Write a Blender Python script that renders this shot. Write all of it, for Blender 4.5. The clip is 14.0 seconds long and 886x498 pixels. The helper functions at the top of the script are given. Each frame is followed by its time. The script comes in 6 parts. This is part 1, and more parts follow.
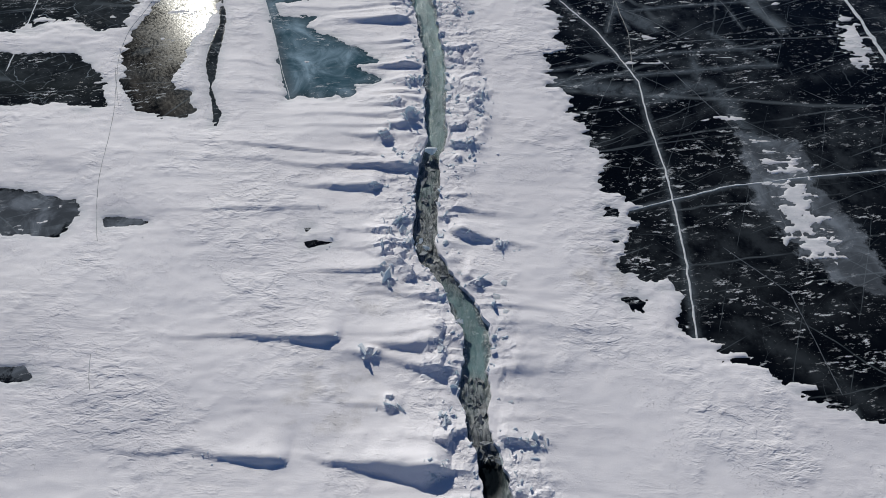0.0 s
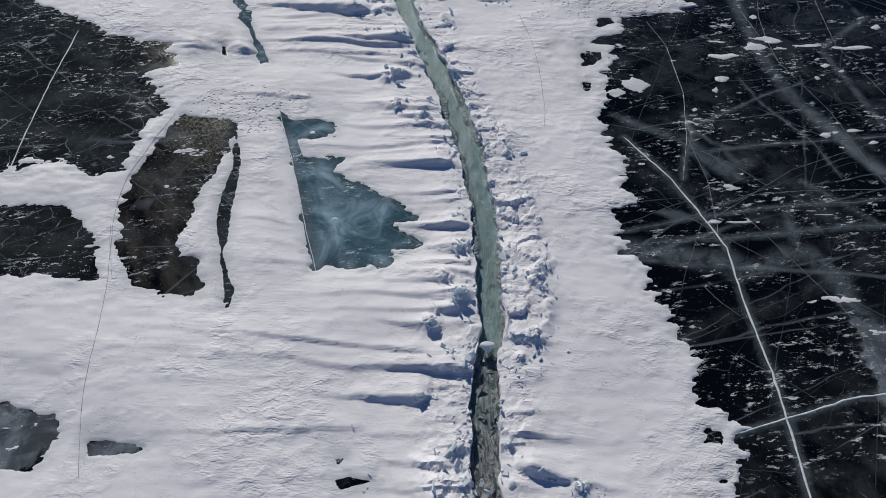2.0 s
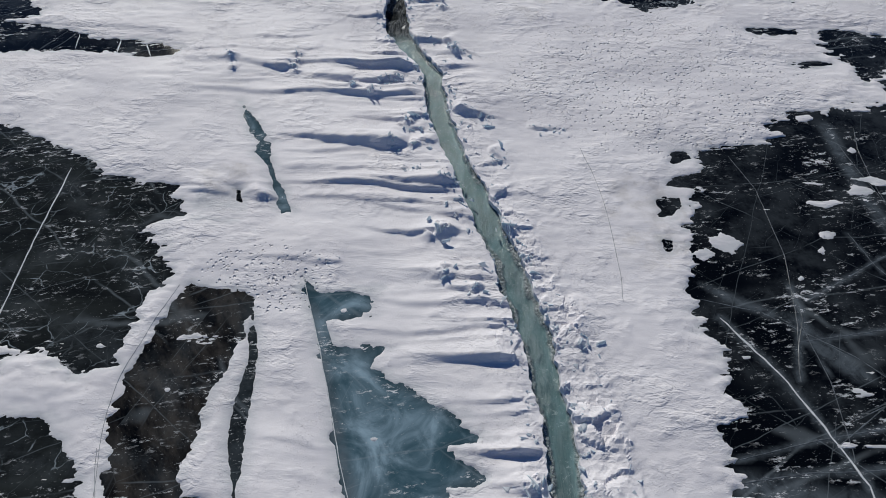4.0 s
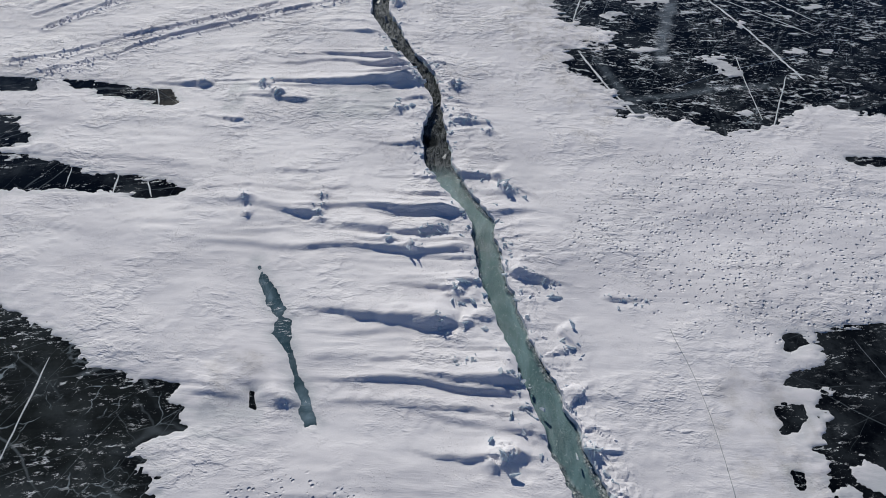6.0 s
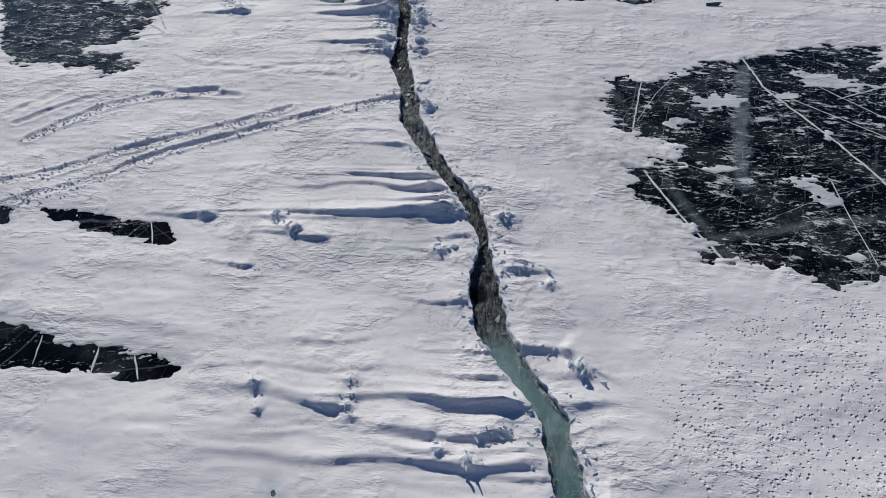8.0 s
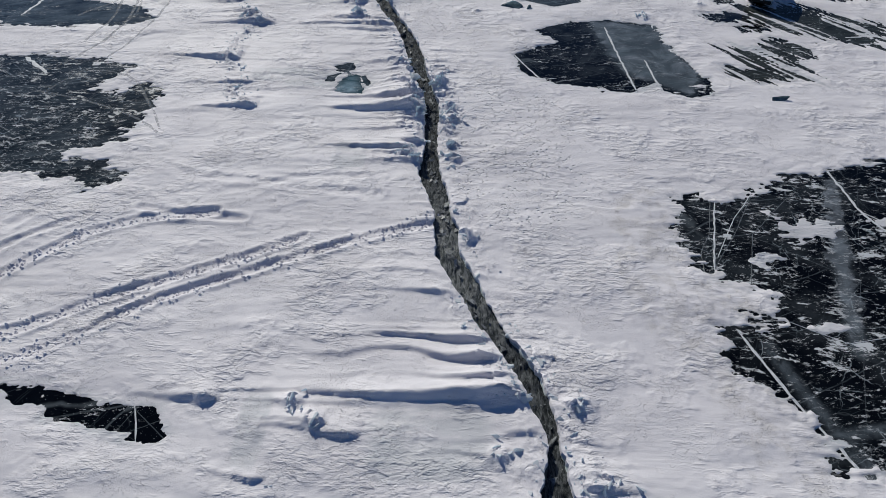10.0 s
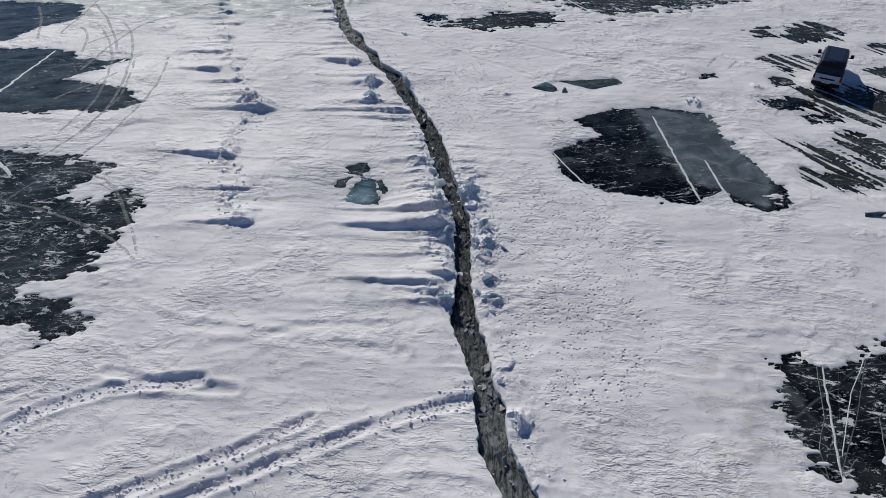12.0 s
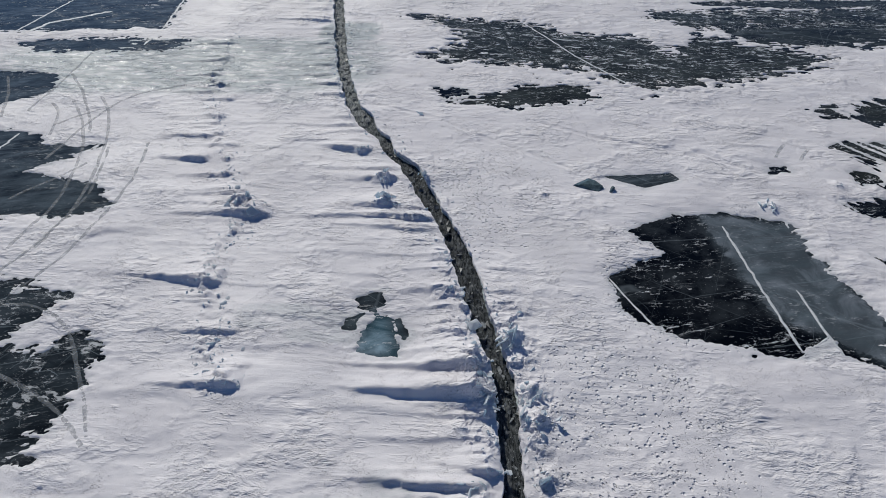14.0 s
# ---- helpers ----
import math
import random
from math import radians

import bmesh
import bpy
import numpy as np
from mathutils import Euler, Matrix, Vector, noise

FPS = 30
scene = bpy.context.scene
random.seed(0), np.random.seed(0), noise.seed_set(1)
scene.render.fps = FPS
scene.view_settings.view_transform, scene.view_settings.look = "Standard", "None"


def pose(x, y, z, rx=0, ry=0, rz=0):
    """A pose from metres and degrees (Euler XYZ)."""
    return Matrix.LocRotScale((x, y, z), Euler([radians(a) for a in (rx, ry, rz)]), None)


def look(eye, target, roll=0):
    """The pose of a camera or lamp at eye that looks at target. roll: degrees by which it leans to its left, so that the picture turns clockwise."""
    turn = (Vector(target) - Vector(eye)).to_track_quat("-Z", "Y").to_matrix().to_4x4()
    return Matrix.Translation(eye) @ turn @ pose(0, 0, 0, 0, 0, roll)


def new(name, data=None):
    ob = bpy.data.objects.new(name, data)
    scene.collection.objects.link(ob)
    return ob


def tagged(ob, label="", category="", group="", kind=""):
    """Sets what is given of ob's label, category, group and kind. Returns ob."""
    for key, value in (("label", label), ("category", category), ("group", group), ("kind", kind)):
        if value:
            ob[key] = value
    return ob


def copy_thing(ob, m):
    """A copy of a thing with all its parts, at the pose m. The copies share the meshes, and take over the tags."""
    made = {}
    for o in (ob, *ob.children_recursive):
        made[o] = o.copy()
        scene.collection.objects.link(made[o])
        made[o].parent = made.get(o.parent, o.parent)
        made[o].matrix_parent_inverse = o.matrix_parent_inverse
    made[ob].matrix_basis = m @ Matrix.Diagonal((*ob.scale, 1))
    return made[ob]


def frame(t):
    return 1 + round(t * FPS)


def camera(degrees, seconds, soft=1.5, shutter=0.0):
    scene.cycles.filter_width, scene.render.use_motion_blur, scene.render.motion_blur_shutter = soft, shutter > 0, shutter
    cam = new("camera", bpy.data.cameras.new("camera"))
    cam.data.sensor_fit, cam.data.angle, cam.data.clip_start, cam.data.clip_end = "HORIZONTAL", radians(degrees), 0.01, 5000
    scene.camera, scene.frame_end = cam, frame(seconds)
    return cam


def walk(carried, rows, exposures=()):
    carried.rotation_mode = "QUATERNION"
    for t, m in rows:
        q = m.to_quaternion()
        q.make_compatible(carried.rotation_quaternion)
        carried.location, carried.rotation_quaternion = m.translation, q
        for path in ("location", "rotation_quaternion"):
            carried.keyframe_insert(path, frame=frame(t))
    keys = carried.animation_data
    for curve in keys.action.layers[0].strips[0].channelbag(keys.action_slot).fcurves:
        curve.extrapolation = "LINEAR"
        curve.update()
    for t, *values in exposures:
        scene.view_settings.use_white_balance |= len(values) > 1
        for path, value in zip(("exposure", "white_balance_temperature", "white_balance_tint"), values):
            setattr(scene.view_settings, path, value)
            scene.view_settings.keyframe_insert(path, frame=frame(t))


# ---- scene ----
cam = camera(68.0, 14.0, soft=0.9)
PATH = [
    (0.0, (0.000, 0.000, 22.157), (0.034, 11.405, 5.728), 0.33),
    (0.5, (-0.483, 2.074, 22.012), (-0.476, 13.717, 5.750), 0.30),
    (1.0, (-1.033, 4.233, 21.989), (-1.033, 16.041, 5.847), 0.37),
    (1.5, (-1.615, 6.472, 22.056), (-1.611, 18.395, 5.998), 0.46),
    (2.0, (-2.148, 8.675, 22.054), (-2.186, 20.756, 6.116), 0.35),
    (2.5, (-2.686, 10.837, 22.006), (-2.772, 23.114, 6.218), 0.21),
    (3.0, (-3.304, 13.065, 22.001), (-3.385, 25.490, 6.328), 0.28),
    (3.5, (-3.827, 15.240, 22.002), (-3.967, 27.840, 6.471), 0.11),
    (6.0, (-6.413, 26.394, 21.965), (-6.962, 39.948, 7.268), -1.23),
    (6.5, (-6.987, 28.656, 21.928), (-7.575, 42.391, 7.402), -1.40),
    (7.0, (-7.602, 30.874, 21.926), (-8.207, 44.778, 7.563), -1.42),
    (7.5, (-8.217, 33.060, 21.886), (-8.828, 47.147, 7.702), -1.41),
    (8.0, (-8.865, 35.279, 21.873), (-9.463, 49.541, 7.865), -1.37),
    (10.5, (-12.107, 46.671, 22.443), (-12.532, 61.582, 9.121), -0.81),
    (11.0, (-12.602, 49.019, 22.458), (-13.025, 64.077, 9.302), -0.75),
    (11.5, (-13.051, 51.382, 22.469), (-13.486, 66.582, 9.478), -0.76),
    (12.0, (-13.491, 53.765, 22.484), (-13.941, 69.105, 9.658), -0.82),
    (12.5, (-13.905, 56.166, 22.402), (-14.382, 71.666, 9.772), -0.88),
    (13.0, (-14.386, 58.598, 22.387), (-14.853, 74.237, 9.928), -0.89),
    (13.5, (-14.811, 61.066, 22.358), (-15.288, 76.831, 10.061), -0.86),
    (14.0, (-15.403, 63.621, 22.363), (-15.823, 79.506, 10.218), -0.65),
]
walk(cam, [(t, look(eye, target, roll)) for t, eye, target, roll in PATH])

# ---- light ----
SUN = Vector((-0.330, 0.768, 0.549))
world = bpy.data.worlds.new("winter_sky")
scene.world = world
world.use_nodes = True
wn = world.node_tree
sky = wn.nodes.new("ShaderNodeTexSky")
sky.sky_type, sky.sun_disc = "NISHITA", False
sky.sun_elevation, sky.sun_rotation = math.asin(SUN.normalized().z), math.atan2(SUN.x, SUN.y)
sky.air_density, sky.dust_density, sky.ozone_density = 0.8, 0.0, 9.0
wn.links.new(sky.outputs[0], wn.nodes["Background"].inputs[0])
wn.nodes["Background"].inputs[1].default_value = 0.066
sun_data = bpy.data.lights.new("sun", "SUN")
sun_data.energy, sun_data.angle, sun_data.color = 4.0, radians(0.53), (0.965, 0.945, 0.852)
sun = new("sun", sun_data)
sun.matrix_world = look(SUN * 300, (0, 0, 0))
scene.view_settings.exposure = -0.36

# ---- materials ----
class Mat:
    """A short way to write node materials."""

    def __init__(self, name):
        self.m = bpy.data.materials.new(name)
        self.m.use_nodes = True
        self.t = self.m.node_tree
        self.b = self.t.nodes["Principled BSDF"]
        self.co = self.t.nodes.new("ShaderNodeNewGeometry").outputs["Position"]

    def put(self, socket, v):
        if isinstance(v, bpy.types.NodeSocket):
            self.t.links.new(v, socket)
        elif isinstance(v, (tuple, list)) and socket.type == "RGBA":
            socket.default_value = (*v, 1.0)[:4]
        else:
            socket.default_value = v

    def set(self, **kw):
        for k, v in kw.items():
            self.put(self.b.inputs[k.replace("_", " ").title().replace("Ior", "IOR")], v)

    def stretch(self, sx, sy, sz=1.0, turn=0.0, co=None):
        n = self.t.nodes.new("ShaderNodeMapping")
        self.put(n.inputs["Vector"], co or self.co)
        n.vector_type = "TEXTURE"
        n.inputs["Scale"].default_value = (1 / sx, 1 / sy, 1 / (sz or 1.0))
        n.inputs["Rotation"].default_value = (0, 0, radians(turn))
        return n.outputs[0]

    def noise(self, scale, detail=4, rough=0.55, co=None, distort=0.0):
        n = self.t.nodes.new("ShaderNodeTexNoise")
        self.put(n.inputs["Vector"], co or self.co)
        n.inputs["Scale"].default_value, n.inputs["Detail"].default_value = scale, detail
        n.inputs["Roughness"].default_value, n.inputs["Distortion"].default_value = rough, distort
        return n.outputs[0]

    def cells(self, scale, feature="F1", co=None, rnd=1.0):
        n = self.t.nodes.new("ShaderNodeTexVoronoi")
        n.feature = feature
        self.put(n.inputs["Vector"], co or self.co)
        n.inputs["Scale"].default_value, n.inputs["Randomness"].default_value = scale, rnd
        return n.outputs["Distance"]

    def warp(self, scale, amount, co=None):
        n = self.t.nodes.new("ShaderNodeTexNoise")
        self.put(n.inputs["Vector"], co or self.co)
        n.inputs["Scale"].default_value, n.inputs["Detail"].default_value = scale, 3
        s = self.t.nodes.new("ShaderNodeVectorMath")
        s.operation = "MULTIPLY_ADD"
        self.t.links.new(n.outputs["Color"], s.inputs[0])
        s.inputs[1].default_value = (amount,) * 3
        self.put(s.inputs[2], co or self.co)
        return s.outputs[0]

    def span(self, v, a, b, lo=0.0, hi=1.0):
        n = self.t.nodes.new("ShaderNodeMapRange")
        n.interpolation_type = "SMOOTHSTEP"
        for i, x in enumerate((v, a, b, lo, hi)):
            self.put(n.inputs[i], x)
        return n.outputs[0]

    def calc(self, op, a, b=0.0, clamp=False):
        n = self.t.nodes.new("ShaderNodeMath")
        n.operation, n.use_clamp = op, clamp
        self.put(n.inputs[0], a)
        self.put(n.inputs[1], b)
        return n.outputs[0]

    def mix(self, f, a, b):
        n = self.t.nodes.new("ShaderNodeMix")
        n.data_type = "RGBA"
        self.put(n.inputs["Factor"], f)
        self.put(n.inputs[6], a)
        self.put(n.inputs[7], b)
        return n.outputs[2]

    def attr(self, name):
        n = self.t.nodes.new("ShaderNodeAttribute")
        n.attribute_name = name
        return n.outputs["Fac"]

    def up(self):
        n = self.t.nodes.new("ShaderNodeSeparateXYZ")
        self.t.links.new(self.t.nodes.new("ShaderNodeNewGeometry").outputs["Normal"], n.inputs[0])
        return n.outputs[2]

    def bump(self, height, dist, strength=1.0, after=None):
        n = self.t.nodes.new("ShaderNodeBump")
        self.put(n.inputs["Height"], height)
        n.inputs["Distance"].default_value, n.inputs["Strength"].default_value = dist, strength
        if after:
            self.put(n.inputs["Normal"], after)
        return n.outputs[0]


def snow_material():
    k = Mat("wind_packed_snow")
    streak = k.stretch(0.28, 1.0, 1.0, -4)
    big = k.noise(0.09, 3)
    crust = k.span(k.noise(0.35, 5, 0.6, streak), 0.42, 0.62)
    dust = k.span(k.noise(0.13, 5, 0.65), 0.52, 0.72)
    col = k.mix(crust, (0.87, 0.838, 0.868), (0.79, 0.76, 0.795))
    col = k.mix(k.calc("MULTIPLY", dust, 0.13), col, (0.62, 0.60, 0.585))
    col = k.mix(k.span(k.noise(9.0, 3), 0.60, 0.75, 0.0, 0.18), col, (0.62, 0.60, 0.62))
    bare = k.attr("bare")
    col = k.mix(k.calc("MULTIPLY", bare, k.span(k.noise(1.3, 6, 0.7, streak), 0.30, 0.60), True), col, (0.43, 0.47, 0.50))
    dirt = k.calc("MULTIPLY", k.attr("dirt"), k.span(k.noise(0.9, 5, 0.7), 0.42, 0.66))
    col = k.mix(dirt, col, (0.42, 0.38, 0.33))
    warped = k.stretch(0.42, 1.0, 1.0, -6, k.warp(0.7, 0.5))
    where = k.span(k.noise(0.20, 4, 0.65), 0.44, 0.70, 0.03, 1.0)
    scarp = k.span(k.noise(1.3, 5, 0.62, warped), 0.44, 0.57)
    scarp_b = k.span(k.noise(3.4, 3, 0.6, k.stretch(0.5, 1.0, 1.0, 14, k.warp(1.4, 0.3))), 0.46, 0.58)
    place = k.t.nodes.new("ShaderNodeSeparateXYZ")
    k.put(place.inputs[0], k.co)
    coarse = k.span(place.outputs[1], 38.0, 68.0, 0.3, 1.0)
    where = k.calc("MULTIPLY", where, k.span(coarse, 0.3, 1.0, 0.62, 1.0))
    ripple = k.noise(1.6, 6, 0.70, warped)
    fine = k.noise(7.0, 5, 0.7, k.stretch(0.5, 1.0, 1.0, 8))
    grain = k.noise(34.0, 3, 0.7)
    vor = k.t.nodes.new("ShaderNodeTexVoronoi")
    k.put(vor.inputs["Vector"], k.stretch(1.0, 1.0, 0.0, 0, k.warp(0.5, 0.8)))
    vor.inputs["Scale"].default_value = 5.6
    keep = k.t.nodes.new("ShaderNodeSeparateColor")
    k.t.links.new(vor.outputs["Color"], keep.inputs[0])
    walked = k.span(k.calc("MULTIPLY", k.attr("prints"), k.span(k.noise(0.6, 5, 0.7), 0.36, 0.58)), 0.08, 0.5)
    tread = k.calc("MULTIPLY", walked, k.span(k.calc("ADD", keep.outputs[0], k.calc("MULTIPLY", walked, 0.42)), 0.62, 0.76))
    pit = k.calc("MULTIPLY", k.span(k.calc("DIVIDE", vor.outputs["Distance"], k.span(keep.outputs[1], 0.0, 1.0, 0.55, 1.3)), 0.06, 0.40, 1.0, 0.0), tread)
    nrm = k.bump(k.calc("MULTIPLY", ripple, where), 0.14, 0.9)
    comb = k.noise(2.6, 4, 0.6, k.stretch(0.10, 1.0, 1.0, -3, k.warp(0.35, 0.5)))
    nrm = k.bump(k.calc("MULTIPLY", comb, k.span(k.noise(0.16, 3, 0.6), 0.42, 0.66, 0.0, 1.0)), 0.055, 0.8, nrm)
    nrm = k.bump(k.calc("MULTIPLY", scarp, where), 0.065, 1.0, nrm)
    nrm = k.bump(k.calc("MULTIPLY", scarp_b, where), 0.025, 0.9, nrm)
    nrm = k.bump(k.calc("MULTIPLY", k.calc("MULTIPLY", fine, where), coarse), 0.036, 0.9, nrm)
    crumb = k.calc("MULTIPLY", k.span(k.noise(16.0, 3, 0.6), 0.56, 0.70), k.span(k.noise(0.45, 5, 0.7), 0.46, 0.62))
    nrm = k.bump(k.calc("MULTIPLY", crumb, coarse), 0.045, 0.9, nrm)
    lumps = k.calc("MULTIPLY", k.span(k.noise(3.6, 4, 0.6, streak), 0.46, 0.80), k.span(k.noise(0.28, 4, 0.65), 0.48, 0.62))
    nrm = k.bump(k.calc("MULTIPLY", lumps, coarse), 0.06, 0.8, nrm)
    nrm = k.bump(k.calc("MULTIPLY", grain, k.span(coarse, 0.3, 1.0, 0.55, 1.0)), 0.013, 0.7, nrm)
    nrm = k.bump(pit, -0.085, 1.0, nrm)
    heap = k.attr("heap")
    shard = k.cells(3.2, co=k.warp(2.0, 0.25))
    nrm = k.bump(k.calc("MULTIPLY", k.calc("ADD", shard, k.calc("MULTIPLY", k.noise(9.0, 4, 0.7), 0.5)), heap), 0.06, 0.9, nrm)
    k.set(base_color=col, roughness=k.calc("SUBTRACT", k.span(big, 0.3, 0.7, 0.58, 0.75), k.calc("MULTIPLY", bare, k.span(k.noise(2.5, 5, 0.75, streak), 0.50, 0.68, 0.0, 0.44))), normal=nrm)
    k.b.inputs["Specular IOR Level"].default_value = 0.25
    return k.m


def ice_material():
    k = Mat("clear_black_ice")
    k.b.inputs["IOR"].default_value = 1.31
    teal, grey, brown = k.attr("teal"), k.attr("grey"), k.attr("brown")
    cloud = k.span(k.noise(0.22, 5, 0.6, k.stretch(1.0, 0.6, 1.0, 30)), 0.50, 0.78)
    col = k.mix(cloud, (0.002, 0.003, 0.005), (0.005, 0.007, 0.010))
    smoke = k.span(k.noise(0.5, 6, 0.62, distort=1.0), 0.35, 0.75)
    col = k.mix(k.calc("MULTIPLY", teal, k.span(smoke, 0, 1, 0.8, 1.0)), col, k.mix(smoke, (0.060, 0.128, 0.168), (0.33, 0.455, 0.545)))
    haze = k.span(k.calc("ADD", grey, k.calc("MULTIPLY", k.calc("SUBTRACT", k.noise(1.1, 6, 0.72), 0.5), 2.2)), 0.36, 0.66)
    col = k.mix(k.calc("MULTIPLY", haze, k.span(smoke, 0, 1, 0.3, 1.0)), col, (0.21, 0.235, 0.27))
    col = k.mix(k.calc("MULTIPLY", brown, k.span(k.noise(1.2, 5, 0.7, k.stretch(1, 0.4, 1, 35)), 0.35, 0.7)), col, (0.052, 0.047, 0.043))
    # Grey-green tone for the far ice, weaker on DARK_NW and DARK_W
    olive = k.calc("MAXIMUM", k.attr("olive"), k.calc("MULTIPLY", k.attr("murk"), 0.45))
    col = k.mix(k.calc("MULTIPLY", olive, k.span(k.noise(0.7, 6, 0.75, k.stretch(0.3, 1.0)), 0.30, 0.68, 0.25, 1.0)), col, (0.046, 0.053, 0.050))
    # Blue-grey on the far-left ice paints its sky reflection; other patches are truly grey.
    slate_sky = k.calc("MAXIMUM", k.attr("slate_sky"), k.calc("MULTIPLY", k.attr("haze"), 0.45))
    col = k.mix(k.calc("MULTIPLY", slate_sky, k.span(k.noise(0.8, 6, 0.7, k.stretch(0.35, 1.0, 1.0, 12)), 0.30, 0.70, 0.2, 1.0)), col, k.mix(smoke, (0.075, 0.098, 0.113), (0.140, 0.172, 0.198)))
    veil_at = k.calc("MULTIPLY", k.attr("veil"), k.span(k.noise(1.6, 6, 0.72, distort=0.8), 0.26, 0.66, 0.12, 1.0))
    col = k.mix(k.calc("MULTIPLY", veil_at, 0.62), col, (0.150, 0.178, 0.205))
    # hairline cracks deep in the sheet, three families
    lines = []
    for turn, sx, sc, amt, wid, deep in ((24, 0.05, 0.30, 0.4, 0.008, 0.24), (-38, 0.04, 0.22, 0.4, 0.007, 0.24), (66, 0.06, 0.26, 0.35, 0.006, 0.22), (9, 0.06, 0.25, 0.5, 0.012, 0.22), (40, 0.5, 0.45, 0.8, 0.006, 0.14)):
        d = k.cells(sc, "DISTANCE_TO_EDGE", k.stretch(sx, 1.0, 0.0, turn, k.warp(0.3, amt)))
        lines.append(k.calc("MULTIPLY", k.span(d, 0.0, wid, 1.0, 0.0), k.span(k.noise(0.25, 4, 0.6, k.stretch(1, 1, 1, turn)), 0.38, 0.58, 0.0, deep)))
    web = lines[0]
    for extra in lines[1:]:
        web = k.calc("MAXIMUM", web, extra)
    net = k.cells(0.95, "DISTANCE_TO_EDGE", k.stretch(0.8, 1.0, 0.0, 25, k.warp(0.8, 1.1)))
    net = k.calc("MULTIPLY", k.span(net, 0.0, 0.028, 0.75, 0.0), k.span(k.noise(0.5, 5, 0.7), 0.46, 0.60))
    web = k.calc("MAXIMUM", web, k.calc("MULTIPLY", net, k.attr("netted")))
    for turn, wid in ((-40, 0.10), (22, 0.07)):
        veil = k.span(k.cells(0.10, "DISTANCE_TO_EDGE", k.stretch(0.22, 1.0, 0.0, turn, k.warp(0.12, 1.5))), 0.0, wid, 0.09, 0.0)
        web = k.calc("MAXIMUM", web, k.calc("MULTIPLY", veil, k.span(k.noise(0.7, 5, 0.7), 0.35, 0.65)))
    # frost needles and specks on the surface
    rag = k.noise(5.5, 6, 0.80, k.stretch(0.32, 1.0, 1.0, 7, k.warp(1.5, 0.15)))
    frost = k.attr("frost")
    where = k.calc("MAXIMUM", k.span(k.noise(0.42, 5, 0.72, k.stretch(0.5, 1.0, 1.0, 10)), 0.46, 0.60), k.calc("MULTIPLY", frost, k.span(k.noise(0.5, 4, 0.7), 0.42, 0.60)))
    patch = k.span(k.noise(1.9, 7, 0.74, k.stretch(0.40, 1.0, 1.0, -12, k.warp(0.8, 0.5))), 0.575, 0.605, 0.0, 0.95)
    speck = k.calc("MAXIMUM", k.calc("MULTIPLY", k.span(rag, 0.57, 0.60), where), k.calc("MULTIPLY", patch, k.span(frost, 0.1, 0.7)))
    flecks = k.noise(11.0, 4, 0.75, k.stretch(0.7, 1.0, 1.0, -10))
    dots = k.calc("MULTIPLY", k.span(flecks, 0.645, 0.69), k.span(k.noise(0.55, 4, 0.6), 0.42, 0.58))
    snowy = k.calc("MULTIPLY", k.calc("MAXIMUM", speck, dots), 0.95)
    col = k.mix(web, col, (0.32, 0.37, 0.41))
    col = k.mix(k.calc("MULTIPLY", snowy, k.calc("SUBTRACT", 1.0, k.calc("MULTIPLY", k.calc("MAXIMUM", grey, slate_sky), 0.7))), col, (0.68, 0.70, 0.73))
    rough = k.calc("ADD", k.span(k.noise(0.6, 4), 0.3, 0.7, 0.05, 0.11), k.calc("ADD", k.calc("MULTIPLY", snowy, 0.5), k.calc("MULTIPLY", teal, 0.1)), True)
    rough = k.calc("ADD", rough, k.calc("MULTIPLY", brown, k.span(k.noise(8.0, 5, 0.75, k.stretch(1.0, 0.6, 1.0, 30)), 0.40, 0.62, 0.02, 0.17)), True)
    nrm = k.bump(k.noise(0.9, 3, 0.5, k.stretch(0.6, 1.0)), 0.004, 0.5)
    nrm = k.bump(k.noise(5.5, 5, 0.7), 0.0035, 0.6, nrm)
    k.set(base_color=col, roughness=rough, normal=nrm)
    k.put(k.b.inputs["Specular IOR Level"], k.calc("MULTIPLY", k.span(k.attr("dull"), 0.0, 0.6, 0.19, 0.0), k.calc("MULTIPLY", k.span(olive, 0.0, 0.6, 1.0, 0.45), k.span(brown, 0.0, 0.6, 1.0, 0.17))))
    return k.m


def wall_ice_material():
    k = Mat("broken_ice_face")
    band = k.noise(2.2, 5, 0.65, k.stretch(0.6, 0.6, 3.0))
    col = k.mix(k.span(band, 0.35, 0.65), (0.34, 0.42, 0.45), (0.66, 0.71, 0.73))
    col = k.mix(k.span(k.noise(9, 4), 0.55, 0.7), col, (0.65, 0.68, 0.70))
    k.set(base_color=col, roughness=0.4, normal=k.bump(k.noise(6, 6, 0.7), 0.06, 0.9))
    k.b.inputs["Specular IOR Level"].default_value = 0.12
    return k.m


